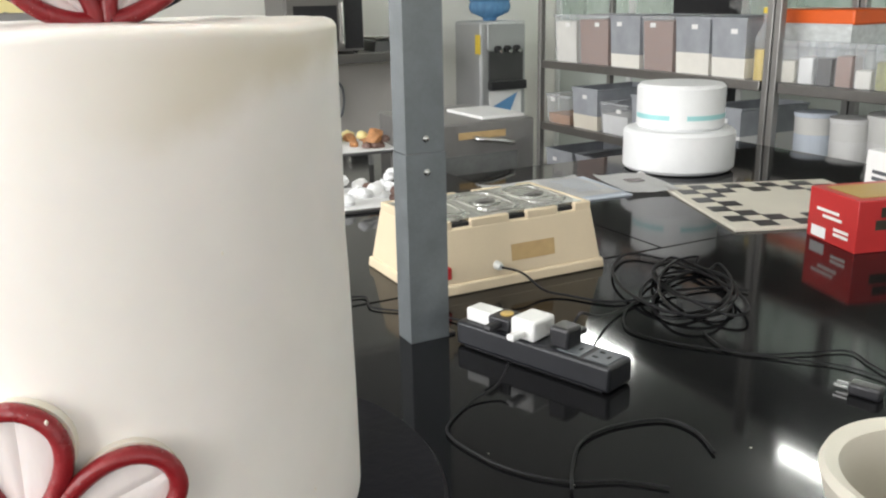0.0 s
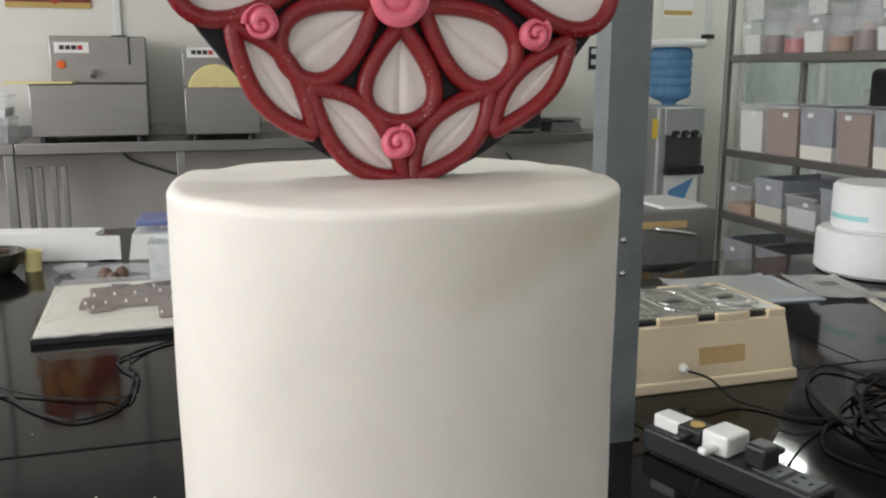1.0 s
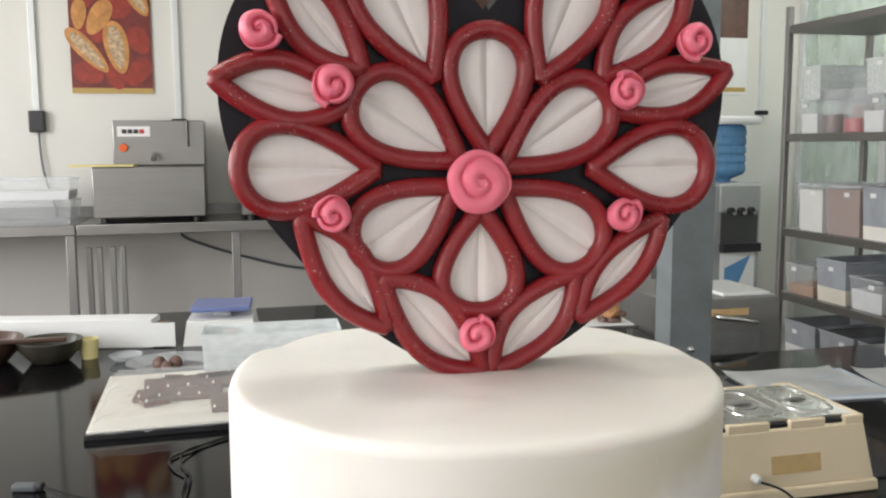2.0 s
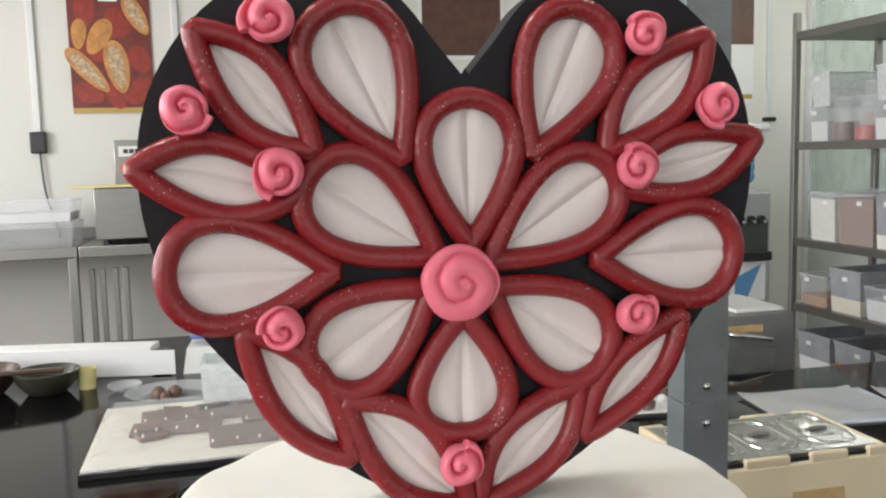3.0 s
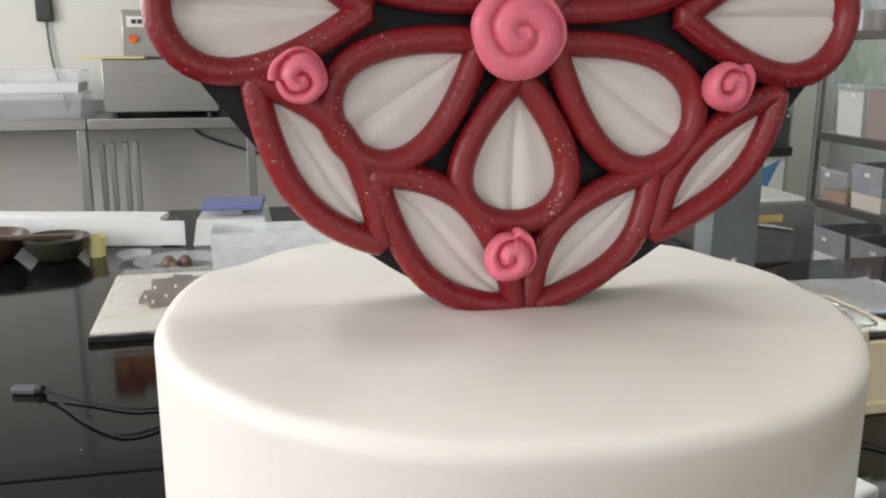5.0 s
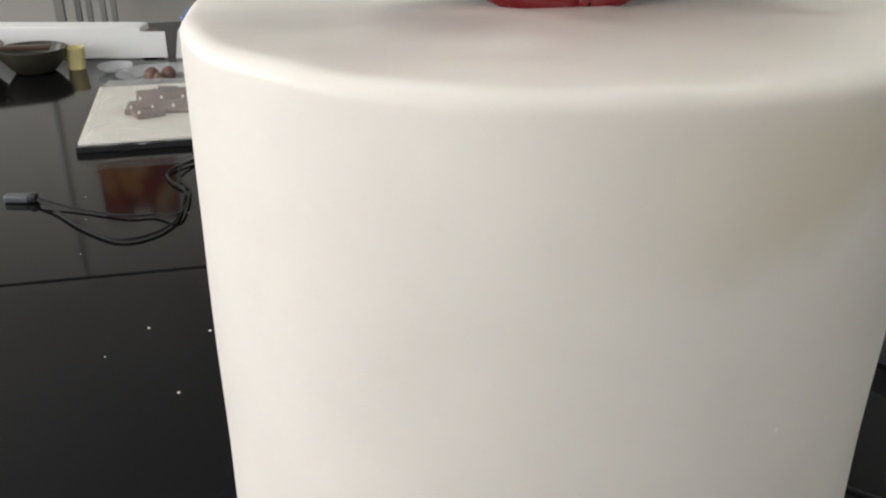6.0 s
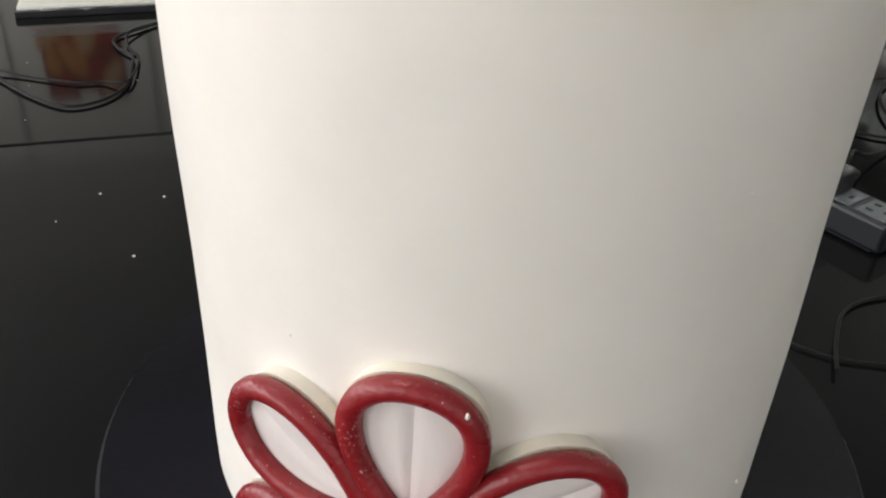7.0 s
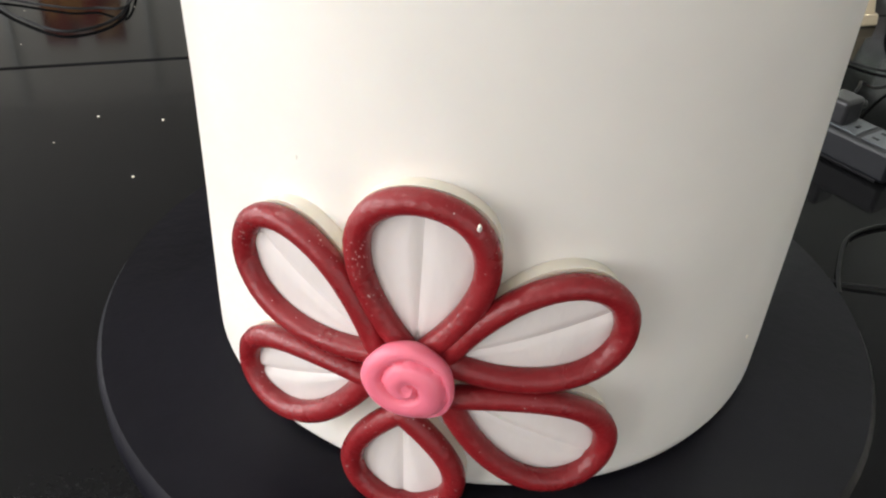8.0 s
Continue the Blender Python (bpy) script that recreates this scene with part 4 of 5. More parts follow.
plate = thing("plate", "clear oval plastic plate on the granite table", "plate", at=pose(-0.270, 2.005, 0))
bm = lathe([(0, 0.003), (0.08, 0.003), (0.114, 0.017), (0.120, 0.0175), (0.114, 0.014), (0.08, 0.0), (0, 0.0)], 48)
bmesh.ops.scale(bm, vec=(1, 0.85, 1), verts=bm.verts)
part("dish", bm, M["clear"], plate)
for x, y, r in ((-0.018, 0.0, 0.020), (0.022, 0.008, 0.019), (0.0, -0.02, 0.014)):
    tr = thing("chocolate_truffle", "brown chocolate truffle on a clear plate", "chocolate", "truffles on the plate", pose(-0.285 + x, 1.985 + y, 0.003))
    bm = lathe([(0, 0), (r * 0.8, 0), (r, r * 0.5), (r * 0.8, r * 1.1), (r * 0.4, r * 1.5), (0, r * 1.6)], 16)
    for v in bm.verts:
        v.co += Vector((noise.noise(v.co * 80), noise.noise(v.co * 80 + Vector((3, 3, 3))), 0)) * 0.003
    part("lump", bm, M["choc"], tr)

tub = thing("plastic_tub", "frosted white rectangular plastic tub on granite", "tub", at=pose(-0.015, 1.86, 0, 0, 0, -2))
bm = frustum(0.165, 0.058, 0, 0.17, 0.062, 0.125)
bmesh.ops.delete(bm, geom=[max(bm.faces, key=lambda f: f.calc_center_median().z)], context="FACES_ONLY")
part("shell", bm, M["frost"], tub, smooth=False)
part("filling", box((0.325, 0.11, 0.09), (0, 0, 0.004), 0.004), M["paper"], tub, "white contents")

scale_ob = thing("kitchen_scale", "white digital scale with a lilac weighing pad", "scale", at=pose(-0.145, 2.35, 0, 0, 0, -4))
part("body", frustum(0.105, 0.12, 0.0, 0.095, 0.10, 0.07), M["white"], scale_ob, smooth=False)
part("display", box((0.10, 0.002, 0.028), (0.01, -0.1135, 0.026), m=None), M["black_pl"], scale_ob, "dark display strip", smooth=False)
part("display_light", box((0.022, 0.002, 0.014), (0.035, -0.1155, 0.032)), M["redbox"], scale_ob, "red digits bar", smooth=False)
part("neck", box((0.05, 0.05, 0.02), (0, 0.01, 0.07)), M["white"], scale_ob, smooth=False)
part("pad", box((0.175, 0.17, 0.014), (0, 0.01, 0.09), 0.004, seg=3), M["lilac"], scale_ob, "lilac weighing pad")

roll = thing("paper_roll", "long white paper carton open at one end", "carton", at=pose(-0.59, 2.335, 0, 0, 0, -11))
part("carton", box((0.52, 0.085, 0.085), (0, 0, 0), 0.004), M["paper"], roll)
part("torn_end", box((0.04, 0.068, 0.066), (0.275, 0.002, 0.004), 0.01), M["choc"], roll, "dark open end")
part("flap", box((0.07, 0.003, 0.07), (0.29, -0.041, 0.004)), M["paper"], roll, smooth=False)


def round_bowl(label, x, y, r, h, material, name="mixing_bowl"):
    ob = thing(name, label, "bowl", at=pose(x, y, 0))
    part("shell", lathe([(0, 0), (r * 0.5, 0), (r * 0.6, h * 0.08), (r * 0.92, h * 0.6), (r, h * 0.97), (r * 0.97, h), (r * 0.9, h * 0.9), (r * 0.55, h * 0.2), (0, h * 0.14)], 40), M[material], ob)
    return ob


round_bowl("dark olive metal mixing bowl on granite", -0.60, 2.15, 0.085, 0.062, "olive")
round_bowl("brown ceramic mixing bowl on granite", -0.77, 2.17, 0.10, 0.07, "brown")
ladle = thing("wooden_spatula", "brown wooden spatula resting across the bowls", "spatula", at=pose(-0.70, 2.10, 0.066, 0, 2, 8))
part("handle", box((0.30, 0.022, 0.012), (0, 0, 0), 0.004), M["brown"], ladle)
yc = thing("yellow_cup", "small pale yellow plastic cup on granite", "cup", at=pose(-0.503, 2.165, 0))
part("shell", lathe([(0, 0), (0.021, 0), (0.026, 0.055), (0.024, 0.056), (0.019, 0.004), (0, 0.003)], 24), M["pale_yellow"], yc)
dish = round_bowl("small clear plastic dish on granite", -0.40, 2.10, 0.045, 0.02, "clear", "small_dish")
bag = part("plastic_bag", bmesh.new(), M["film"])
bmb = bmesh.new()
bmesh.ops.create_icosphere(bmb, subdivisions=4, radius=1)
for v in bmb.verts:
    v.co = Vector((v.co.x * 0.10, v.co.y * 0.08, max(-0.045, v.co.z * 0.07))) * (1 + 0.35 * noise.noise(v.co * 2.2) + 0.12 * noise.noise(v.co * 6))
    v.co.z = max(v.co.z, -0.04) + 0.04
bmb.to_mesh(bag.data)
bmb.free()
bag.location = (-0.98, 2.15, 0.0)
tagged(bag, "crumpled clear plastic bag on granite", "bag")

# trays of sweets between the cake and the cabinet
def sweets_tray(label, x, y, z, w, d, mats, seed, turn=0, lift=0.0):
    random.seed(seed)
    ob = thing("sweets_tray", label, "tray", "trays of sweets", pose(x, y, z, 0, 0, turn))
    if lift:
        for sx in (-1, 1):
            for sy in (-1, 1):
                part("leg", box((0.012, 0.012, lift), (sx * (w / 2 - 0.02), sy * (d / 2 - 0.02), 0)), M["steel_dull"], ob, smooth=False)
    part("pan", box((w, d, 0.008), (0, 0, lift), 0.002), M["dark_steel"], ob)
    part("liner", box((w - 0.02, d - 0.02, 0.002), (0, 0, lift + 0.008)), M["paper"], ob, smooth=False)
    for k in range(26):
        r = random.uniform(0.014, 0.024)
        bm = bmesh.new()
        bmesh.ops.create_icosphere(bm, subdivisions=2, radius=r)
        for v in bm.verts:
            v.co *= 1 + 0.35 * noise.noise(v.co * 50 + Vector((k, 0, 0)))
            v.co.z = max(v.co.z * 0.8, -r * 0.5) + r * 0.5
        p = part("sweet", bm, M[mats[k % len(mats)]], ob)
        p.location = (random.uniform(-0.4, 0.4) * w, random.uniform(-0.4, 0.4) * d, lift + 0.010 + (0.018 if k > 16 else 0))
    return ob


sweets_tray("low tray of dark and white sweets on granite", 0.80, 1.60, 0.0, 0.30, 0.26, ("foam", "choc", "paper"), 3, -6)
sweets_tray("raised tray of golden pastry pieces above granite", 0.83, 1.95, 0.0, 0.32, 0.26, ("bread", "pale_yellow", "bread", "choc"), 5, -6, 0.075)

# glass-fronted steel cabinet behind the small table
cab = thing("display_cabinet", "stainless steel cabinet with a glass front and brown tape", "cabinet", at=pose(1.325, 1.92, FLOOR))
ch = 0.118 - FLOOR
part("body", box((0.36, 0.42, ch), (0, 0.22, 0), 0.006), M["steel_dull"], cab)
part("window", box((0.27, 0.004, 0.30), (-0.02, 0.007, ch - 0.40)), M["cab_glass"], cab, "smoky glass window", smooth=False)
for k, (x, z, r, mname) in enumerate(((-0.09, 0.42, 0.030, "choc"), (-0.03, 0.435, 0.034, "podred"), (0.03, 0.43, 0.030, "pistachio"), (0.07, 0.44, 0.026, "ivory"), (-0.06, 0.49, 0.022, "ivory"))):
    bm = bmesh.new()
    bmesh.ops.create_icosphere(bm, subdivisions=2, radius=r)
    for v in bm.verts:
        v.co *= 1 + 0.3 * noise.noise(v.co * 40 + Vector((k, 0, 0)))
        v.co.y *= 0.08
    bmesh.ops.translate(bm, vec=(x - 0.02, 0.0035, ch - 0.82 + z), verts=bm.verts)
    part("window_print", bm, M[mname], cab, "coloured food picture behind the glass")
part("tape", box((0.17, 0.001, 0.022), (-0.015, 0.0055, ch - 0.050)), M["tape"], cab, "brown tape strip", smooth=False)
part("door_handle", tube(smooth_line([(-0.045, 0.004, ch - 0.046), (-0.036, -0.020, ch - 0.049), (0.025, -0.022, ch - 0.057), (0.080, -0.020, ch - 0.068), (0.090, 0.004, ch - 0.070)], 6), 0.008, n=10), M["chrome"], cab, "shiny dark-ended handle")
part("top_plate", box((0.16, 0.24, 0.010), (0.09, 0.17, ch), 0.002), M["white"], cab, "white top plate")

# ---- steel counter along the back wall ----
counter = thing("steel_counter", "long stainless steel counter against the white wall", "counter", at=pose(0, 0, FLOOR))
CZ = 0.180
for x0, x1 in ((-3.0, -0.905), (-0.90, 2.45)):
    part("top", box((x1 - x0, 0.58, 0.055), ((x0 + x1) / 2, 4.70, CZ - 0.055 - FLOOR), 0.004), M["steel"], counter, "stainless steel top")
for x in (-2.2, -0.935, -0.10, 0.85, 1.7, 2.40):
    part("leg", box((0.045, 0.045, CZ - 0.055 - FLOOR), (x, 4.45, 0), 0.004), M["steel_dull"], counter)
part("upstand", box((5.44, 0.015, 0.06), (-0.27, 4.985, CZ - FLOOR)), M["steel_dull"], counter, smooth=False)
for k, x in enumerate((-0.86, -0.81, -0.745, -0.695)):
    lg = tagged(part("steel_bar", box((0.028, 0.028, 0.80), (x, 4.52 + 0.01 * k, FLOOR), 0.003), M["steel_dull"]), "spare square steel bar leaning under the counter", "steel bar", "spare steel bars")
# shade below the counter, put in as a greyer sheet over the wall
lower_panel = tagged(part("wall_shade_panel", box((5.6, 0.02, 0.82), (-0.2, 4.985, FLOOR)), M["lower"], smooth=False), "grey panel painting the shade on the lower wall", kind="structure")
cable("grey cable hanging under the steel counter", [(-0.42, 4.94, 0.09), (-0.36, 4.94, 0.03), (-0.05, 4.94, -0.08), (0.30, 4.94, -0.165), (0.75, 4.94, -0.18), (1.2, 4.94, -0.12)], 0.008, material="sockets")
cable("grey cable hanging from the wall socket", [(1.95, 4.95, 0.02), (2.02, 4.94, -0.08), (2.0, 4.93, -0.24), (1.9, 4.93, -0.27)], 0.008, material="sockets")


def moulder(label, x0, x1, wheel):
    ob = thing("tempering_machine", label, "machine", at=pose((x0 + x1) / 2, 4.40, CZ))
    w = x1 - x0
    low, up = (0.265, 0.245) if not wheel else (0.245, 0.195)
    part("lower_body", box((w, 0.42, low), (0, 0.24, 0.03), 0.006), M["steel"], ob)
    part("upper_body", box((w - (0 if wheel else 0.085), 0.24, up), (0 if wheel else 0.0425, 0.36, 0.032 + low), 0.006), M["steel"], ob)
    for sx in (-1, 1):
        for y in (0.08, 0.40):
            part("foot", rod(0.02, 0.03, (sx * (w / 2 - 0.05), y, 0)), M["black_pl"], ob, "black rubber foot")
    px0, pz = (-w / 2 + 0.085, 0.43) if not wheel else (-w / 2, 0.41)
    part("label", box((0.17, 0.002, 0.055), (px0 + 0.11, 0.2385, pz + 0.025)), M["paper"], ob, "white maker's plate", smooth=False)
    for k in range(4):
        part("print_bar", box((0.024, 0.002, 0.022), (px0 + 0.062 + k * 0.03, 0.2365, pz + 0.042)), M["redbox" if k == 3 else "black_pl"], ob, smooth=False)
    if not wheel:
        part("button", rod(0.022, 0.02, (0, 0, 0), 18), M["orange"], ob, "orange stop button").matrix_local = pose(px0 + 0.055, 0.24, 0.395, 90)
        part("shelf", box((0.32, 0.18, 0.012), (-w / 2 + 0.05, 0.10, 0.297), 0.003), M["pale_yellow"], ob, "pale yellow drip shelf")
        part("handle", tube([(w / 2 - 0.09, 0.225, 0.40), (w / 2 - 0.09, 0.225, 0.54)], 0.008), M["dark_steel"], ob)
        part("spout", tube([(0.02, 0.23, 0.36), (0.02, 0.16, 0.35), (0.02, 0.13, 0.335)], 0.016), M["chrome"], ob)
    else:
        bm = rod(0.145, 0.04, (0, 0, 0), 48)
        lathe([(0.145, 0.012), (0.150, 0.012), (0.150, 0.028), (0.145, 0.028)], 48, bm)
        wl = part("wheel", bm, M["pale_yellow"], ob, "pale yellow plastic wheel")
        wl.matrix_local = pose(-0.025, 0.235, 0.25, 90)
        part("hub", rod(0.03, 0.02, (0, 0, 0.04), 20), M["steel_dull"], wl, "steel hub")
    return ob


moulder("stainless steel tempering machine with an orange button", -0.815, -0.25, False)
moulder("stainless steel tempering machine with a yellow wheel", -0.065, 0.325, True)


def open_crate(label, x, y, z, w, d, h, fill, ftop, material="clear", name="storage_box", lid=None, group="", turn=0, tag=True):
    ob = thing(name, label, "container", group, pose(x, y, z, 0, 0, turn))
    bm = bmesh.new()
    t = -0.0008 if material == "grey_clear" else 0.004
    taper = 0.94
    frustum(w / 2 * taper, d / 2 * taper, 0, w / 2, d / 2, h, bm)
    top = max(bm.faces, key=lambda f: f.calc_center_median().z)
    bmesh.ops.delete(bm, geom=[top], context="FACES_ONLY")
    part("shell", bm, M[material], ob, smooth=False)
    part("rim", tube([(-w / 2, -d / 2, h), (w / 2, -d / 2, h), (w / 2, d / 2, h), (-w / 2, d / 2, h)], 0.006, True, 6), M[material], ob)
    if fill:
        k = ftop / h
        f = taper + (1 - taper) * k
        part("filling", frustum(w / 2 * taper - t, d / 2 * taper - t, 0.004, w / 2 * f - t, d / 2 * f - t, ftop), M[fill], ob, smooth=False)
    if lid:
        part("lid", box((w + 0.012, d + 0.02, 0.05), (0, 0, h - 0.002), 0.008, seg=3), M[lid], ob)
    if tag:
        part("sticker", box((0.001, 0.032, 0.018), (-w / 2 - 0.0012, d * (0.2 * math.sin(y * 37)), h * (0.76 + 0.06 * math.sin(y * 61)))), M["paper"], ob, "white label", smooth=False)
    return ob


open_crate("clear plastic crate stacked on the steel counter", -1.15, 4.58, CZ, 0.46, 0.3, 0.12, None, 0, tag=False)
open_crate("clear plastic crate of boxes on the counter", -1.12, 4.57, CZ + 0.127, 0.40, 0.28, 0.11, "paper", 0.05, tag=False)
open_crate("clear plastic crate beside the stacked ones", -1.72, 4.60, CZ, 0.5, 0.3, 0.2, "frost", 0.12, tag=False)

mic = thing("microwave", "steel microwave oven with a dark glass door", "microwave", at=pose(1.74, 4.45, CZ))
part("body", box((0.48, 0.36, 0.32), (0, 0.18, 0.015), 0.006), M["steel_dull"], mic)
part("door", box((0.34, 0.016, 0.29), (-0.06, -0.009, 0.03), 0.004), M["steel"], mic, "door with dark glass")
part("door_glass", box((0.26, 0.003, 0.20), (-0.06, -0.0195, 0.075)), M["black_pl"], mic, smooth=False)
part("control_panel", box((0.11, 0.012, 0.29), (0.175, -0.007, 0.03)), M["black_pl"], mic, smooth=False)
part("handle", tube([(0.10, -0.03, 0.06), (0.10, -0.03, 0.29)], 0.008), M["chrome"], mic)
for sx in (-0.2, 0.2):
    for y in (0.05, 0.3):
        part("foot", rod(0.015, 0.016, (sx, y, 0)), M["black_pl"], mic)
ws = thing("weighing_scale", "small grey weighing scale on the steel counter", "scale", at=pose(2.18, 4.62, CZ))
part("body", frustum(0.11, 0.11, 0, 0.09, 0.09, 0.06), M["dark_steel"], ws, smooth=False)
part("pan", box((0.2, 0.2, 0.012), (0, 0, 0.07), 0.004), M["steel"], ws)
part("post", rod(0.03, 0.012, (0, 0, 0.06)), M["dark_steel"], ws)
cable("black cables of the weighing scale on the counter", [(2.0, 4.6, CZ + 0.006), (1.99, 4.72, CZ + 0.05), (2.05, 4.8, CZ + 0.02), (2.0, 4.86, CZ + 0.12), (2.08, 4.95, CZ + 0.2)], 0.006)


# wall pieces
def conduit(x, z0, z1, bx):
    ob = thing("cable_conduit", "white plastic cable conduit with a dark socket box", "conduit", "wall conduits", pose(x, WALL_B, z0))
    part("pipe", box((0.035, 0.022, z1 - z0), (0, -0.0112, 0.0), 0.004), M["alu"], ob)
    part("socket_box", box((0.085, 0.045, bx), (0, -0.024, -bx), 0.008), M["black_pl"], ob, "black socket box")
    return ob


conduit(-1.168, 0.785, CEIL - 0.002, 0.12)
conduit(-0.40, 0.74, CEIL - 0.002, 0.03)
conduit(3.44, 0.80, CEIL - 0.002, 0.03)
conduit(0.75, 0.62, CEIL - 0.002, 0.05)
cable("thin grey cable hanging down the white wall", [(-1.165, 4.98, 0.67), (-1.15, 4.975, 0.45), (-1.10, 4.97, 0.25), (-1.09, 4.96, 0.16)], 0.006, material="sockets")
sw = thing("wall_socket", "black double wall socket on the white wall", "socket", at=pose(2.58, 4.99, 0.56))
part("plate", box((0.07, 0.012, 0.15), (0, 0, 0), 0.004), M["black_pl"], sw)
for z in (0.03, 0.10):
    part("insert", box((0.04, 0.004, 0.035), (0, -0.007, z)), M["alu"], sw, smooth=False)


def pod_shape(L, w, n=32):
    return [(L / 2 * math.cos(t), w / 2 * math.sin(t) * (1 - 0.18 * math.cos(t))) for t in [2 * math.pi * i / n for i in range(n)]]


def flat_shape(pts, y0, m, x, z, turn, parent, name, material):
    bm = slab(pts, 0.0008)
    ob = part(name, bm, M[material], parent, smooth=False)
    ob.matrix_local = pose(x, y0, z, 0, turn, 0)
    return ob


poster = thing("cocoa_poster", "poster of orange cocoa pods on the white wall", "poster", at=pose(-0.755, 4.992, 0.885))
part("panel", box((0.44, 0.006, 0.645), (0, 0, 0.03)), M["maroon"], poster, smooth=False)
part("gold_strip", box((0.44, 0.006, 0.03), (0, 0, 0)), M["gold"], poster, "gold foot strip", smooth=False)
lay = -0.0048
for k, (x, z, L, w, t) in enumerate(((-0.13, 0.11, 0.17, 0.11, 20), (0.02, 0.10, 0.16, 0.11, 75), (0.14, 0.12, 0.18, 0.11, 130), (0.15, 0.30, 0.16, 0.12, 60), (-0.05, 0.34, 0.15, 0.11, 10), (-0.15, 0.38, 0.14, 0.10, 100), (0.06, 0.47, 0.13, 0.09, 140), (-0.13, 0.565, 0.19, 0.11, 95), (0.03, 0.52, 0.14, 0.10, 80))):
    flat_shape(pod_shape(L, w), -0.0038 - 0.0001 * k, None, x, z, t, poster, "pod_print", "podred")
for k, (x, z, L, w, t, inner) in enumerate(((0.03, 0.26, 0.30, 0.13, 80, True), (-0.13, 0.24, 0.32, 0.10, 48, True), (-0.06, 0.425, 0.22, 0.11, 120, False), (0.145, 0.545, 0.24, 0.10, 62, True), (-0.165, 0.44, 0.17, 0.08, 95, False))):
    flat_shape(pod_shape(L, w), lay - 0.001 * k, None, x, z, t, poster, "pod_print", "pod")
    if inner:
        flat_shape(pod_shape(L * 0.82, w * 0.62), lay - 0.001 * k - 0.0009, None, x, z, t, poster, "pod_inside", "podin")
part("clip", box((0.10, 0.003, 0.05), (0.0, -0.0125, 0.62)), M["paper"], poster, "white paper tab", smooth=False)
poster2 = thing("chocolate_poster", "white and brown chocolate poster on the wall", "poster", at=pose(3.205, 4.992, 0.905))
part("panel", box((0.24, 0.006, 0.95), (0, 0, 0)), M["paper"], poster2, smooth=False)
part("picture", box((0.23, 0.002, 0.55), (0, -0.0042, 0.38)), M["brownp"], poster2, "dark brown chocolate picture", smooth=False)
part("gold_strip", box((0.22, 0.002, 0.03), (0, -0.0042, 0.02)), M["gold"], poster2, smooth=False)
poster3 = thing("chocolate_poster", "pale poster with brown chocolate print on the wall", "poster", at=pose(1.30, 4.992, 1.18))
part("panel", box((0.55, 0.006, 0.70), (0, 0, 0)), M["paper"], poster3, smooth=False)
part("picture", box((0.50, 0.002, 0.40), (0, -0.0042, 0.03)), M["brownp"], poster3, "brown chocolate picture", smooth=False)

# ---- water dispenser ----
disp = thing("water_dispenser", "grey steel water dispenser with three taps", "water dispenser", at=pose(2.925, 4.42, FLOOR))
dh = 0.335 - FLOOR
part("body", box((0.34, 0.34, dh), (0, 0.17, 0), 0.02, seg=3), M["silver"], disp)
part("front_panel", box((0.28, 0.02, 0.17), (0.012, -0.009, dh - 0.18), 0.01, seg=3), M["silver"], disp)
part("recess", box((0.25, 0.012, 0.19), (0.012, -0.010, dh - 0.375)), M["dark_steel"], disp, "dark grey tap recess", smooth=False)
part("drip_tray", box((0.26, 0.06, 0.055), (0.012, -0.03, dh - 0.425), 0.006), M["black_pl"], disp, "black drip tray")
part("poster", box((0.24, 0.004, 0.24), (0.012, -0.003, dh - 0.675)), M["paper"], disp, "white sticker panel", smooth=False)
flat_shape([(-0.09, 0.02), (0.09, 0.10), (0.0, -0.10), (-0.09, -0.11)], -0.0065, None, 0.012, dh - 0.55, 0, disp, "sticker_print", "blue")
for x in (-0.06, 0.01, 0.08):
    tp = part("tap", rod(0.022, 0.03, (0, 0, 0), 16), M["black_pl"], disp, "black tap knob")
    tp.matrix_local = pose(x, -0.018, dh - 0.17, 90)
    part("spout", rod(0.012, 0.05, (0, -0.012, 0.01), 12), M["chrome"], tp)
part("card", box((0.004, 0.06, 0.12), (-0.172, 0.03, dh - 0.20)), M["yellow"], disp, "yellow hanging card", smooth=False)
bot = thing("water_bottle", "blue ribbed water bottle upside down on the dispenser", "bottle", at=pose(2.925, 4.59, 0.335))
pr = [(0, 0.0), (0.04, 0.0), (0.05, 0.02), (0.12, 0.05)]
for k in range(5):
    z = 0.07 + k * 0.055
    pr += [(0.132, z), (0.135, z + 0.015), (0.132, z + 0.04), (0.126, z + 0.048)]
pr += [(0.13, 0.345), (0.11, 0.36), (0, 0.36)]
part("bottle", lathe(pr, 40), M["water"], bot)
lidw = thing("foam_lid", "white round foam lid lying on the water bottle", "lid", at=pose(2.945, 4.58, 0.695))
part("disc", rod(0.20, 0.05, (0, 0, 0), 40, 0.015), M["foam"], lidw)

# ---- shelving racks ----
SHELF = (1.11, 0.618, 0.18, -0.122, -0.44)


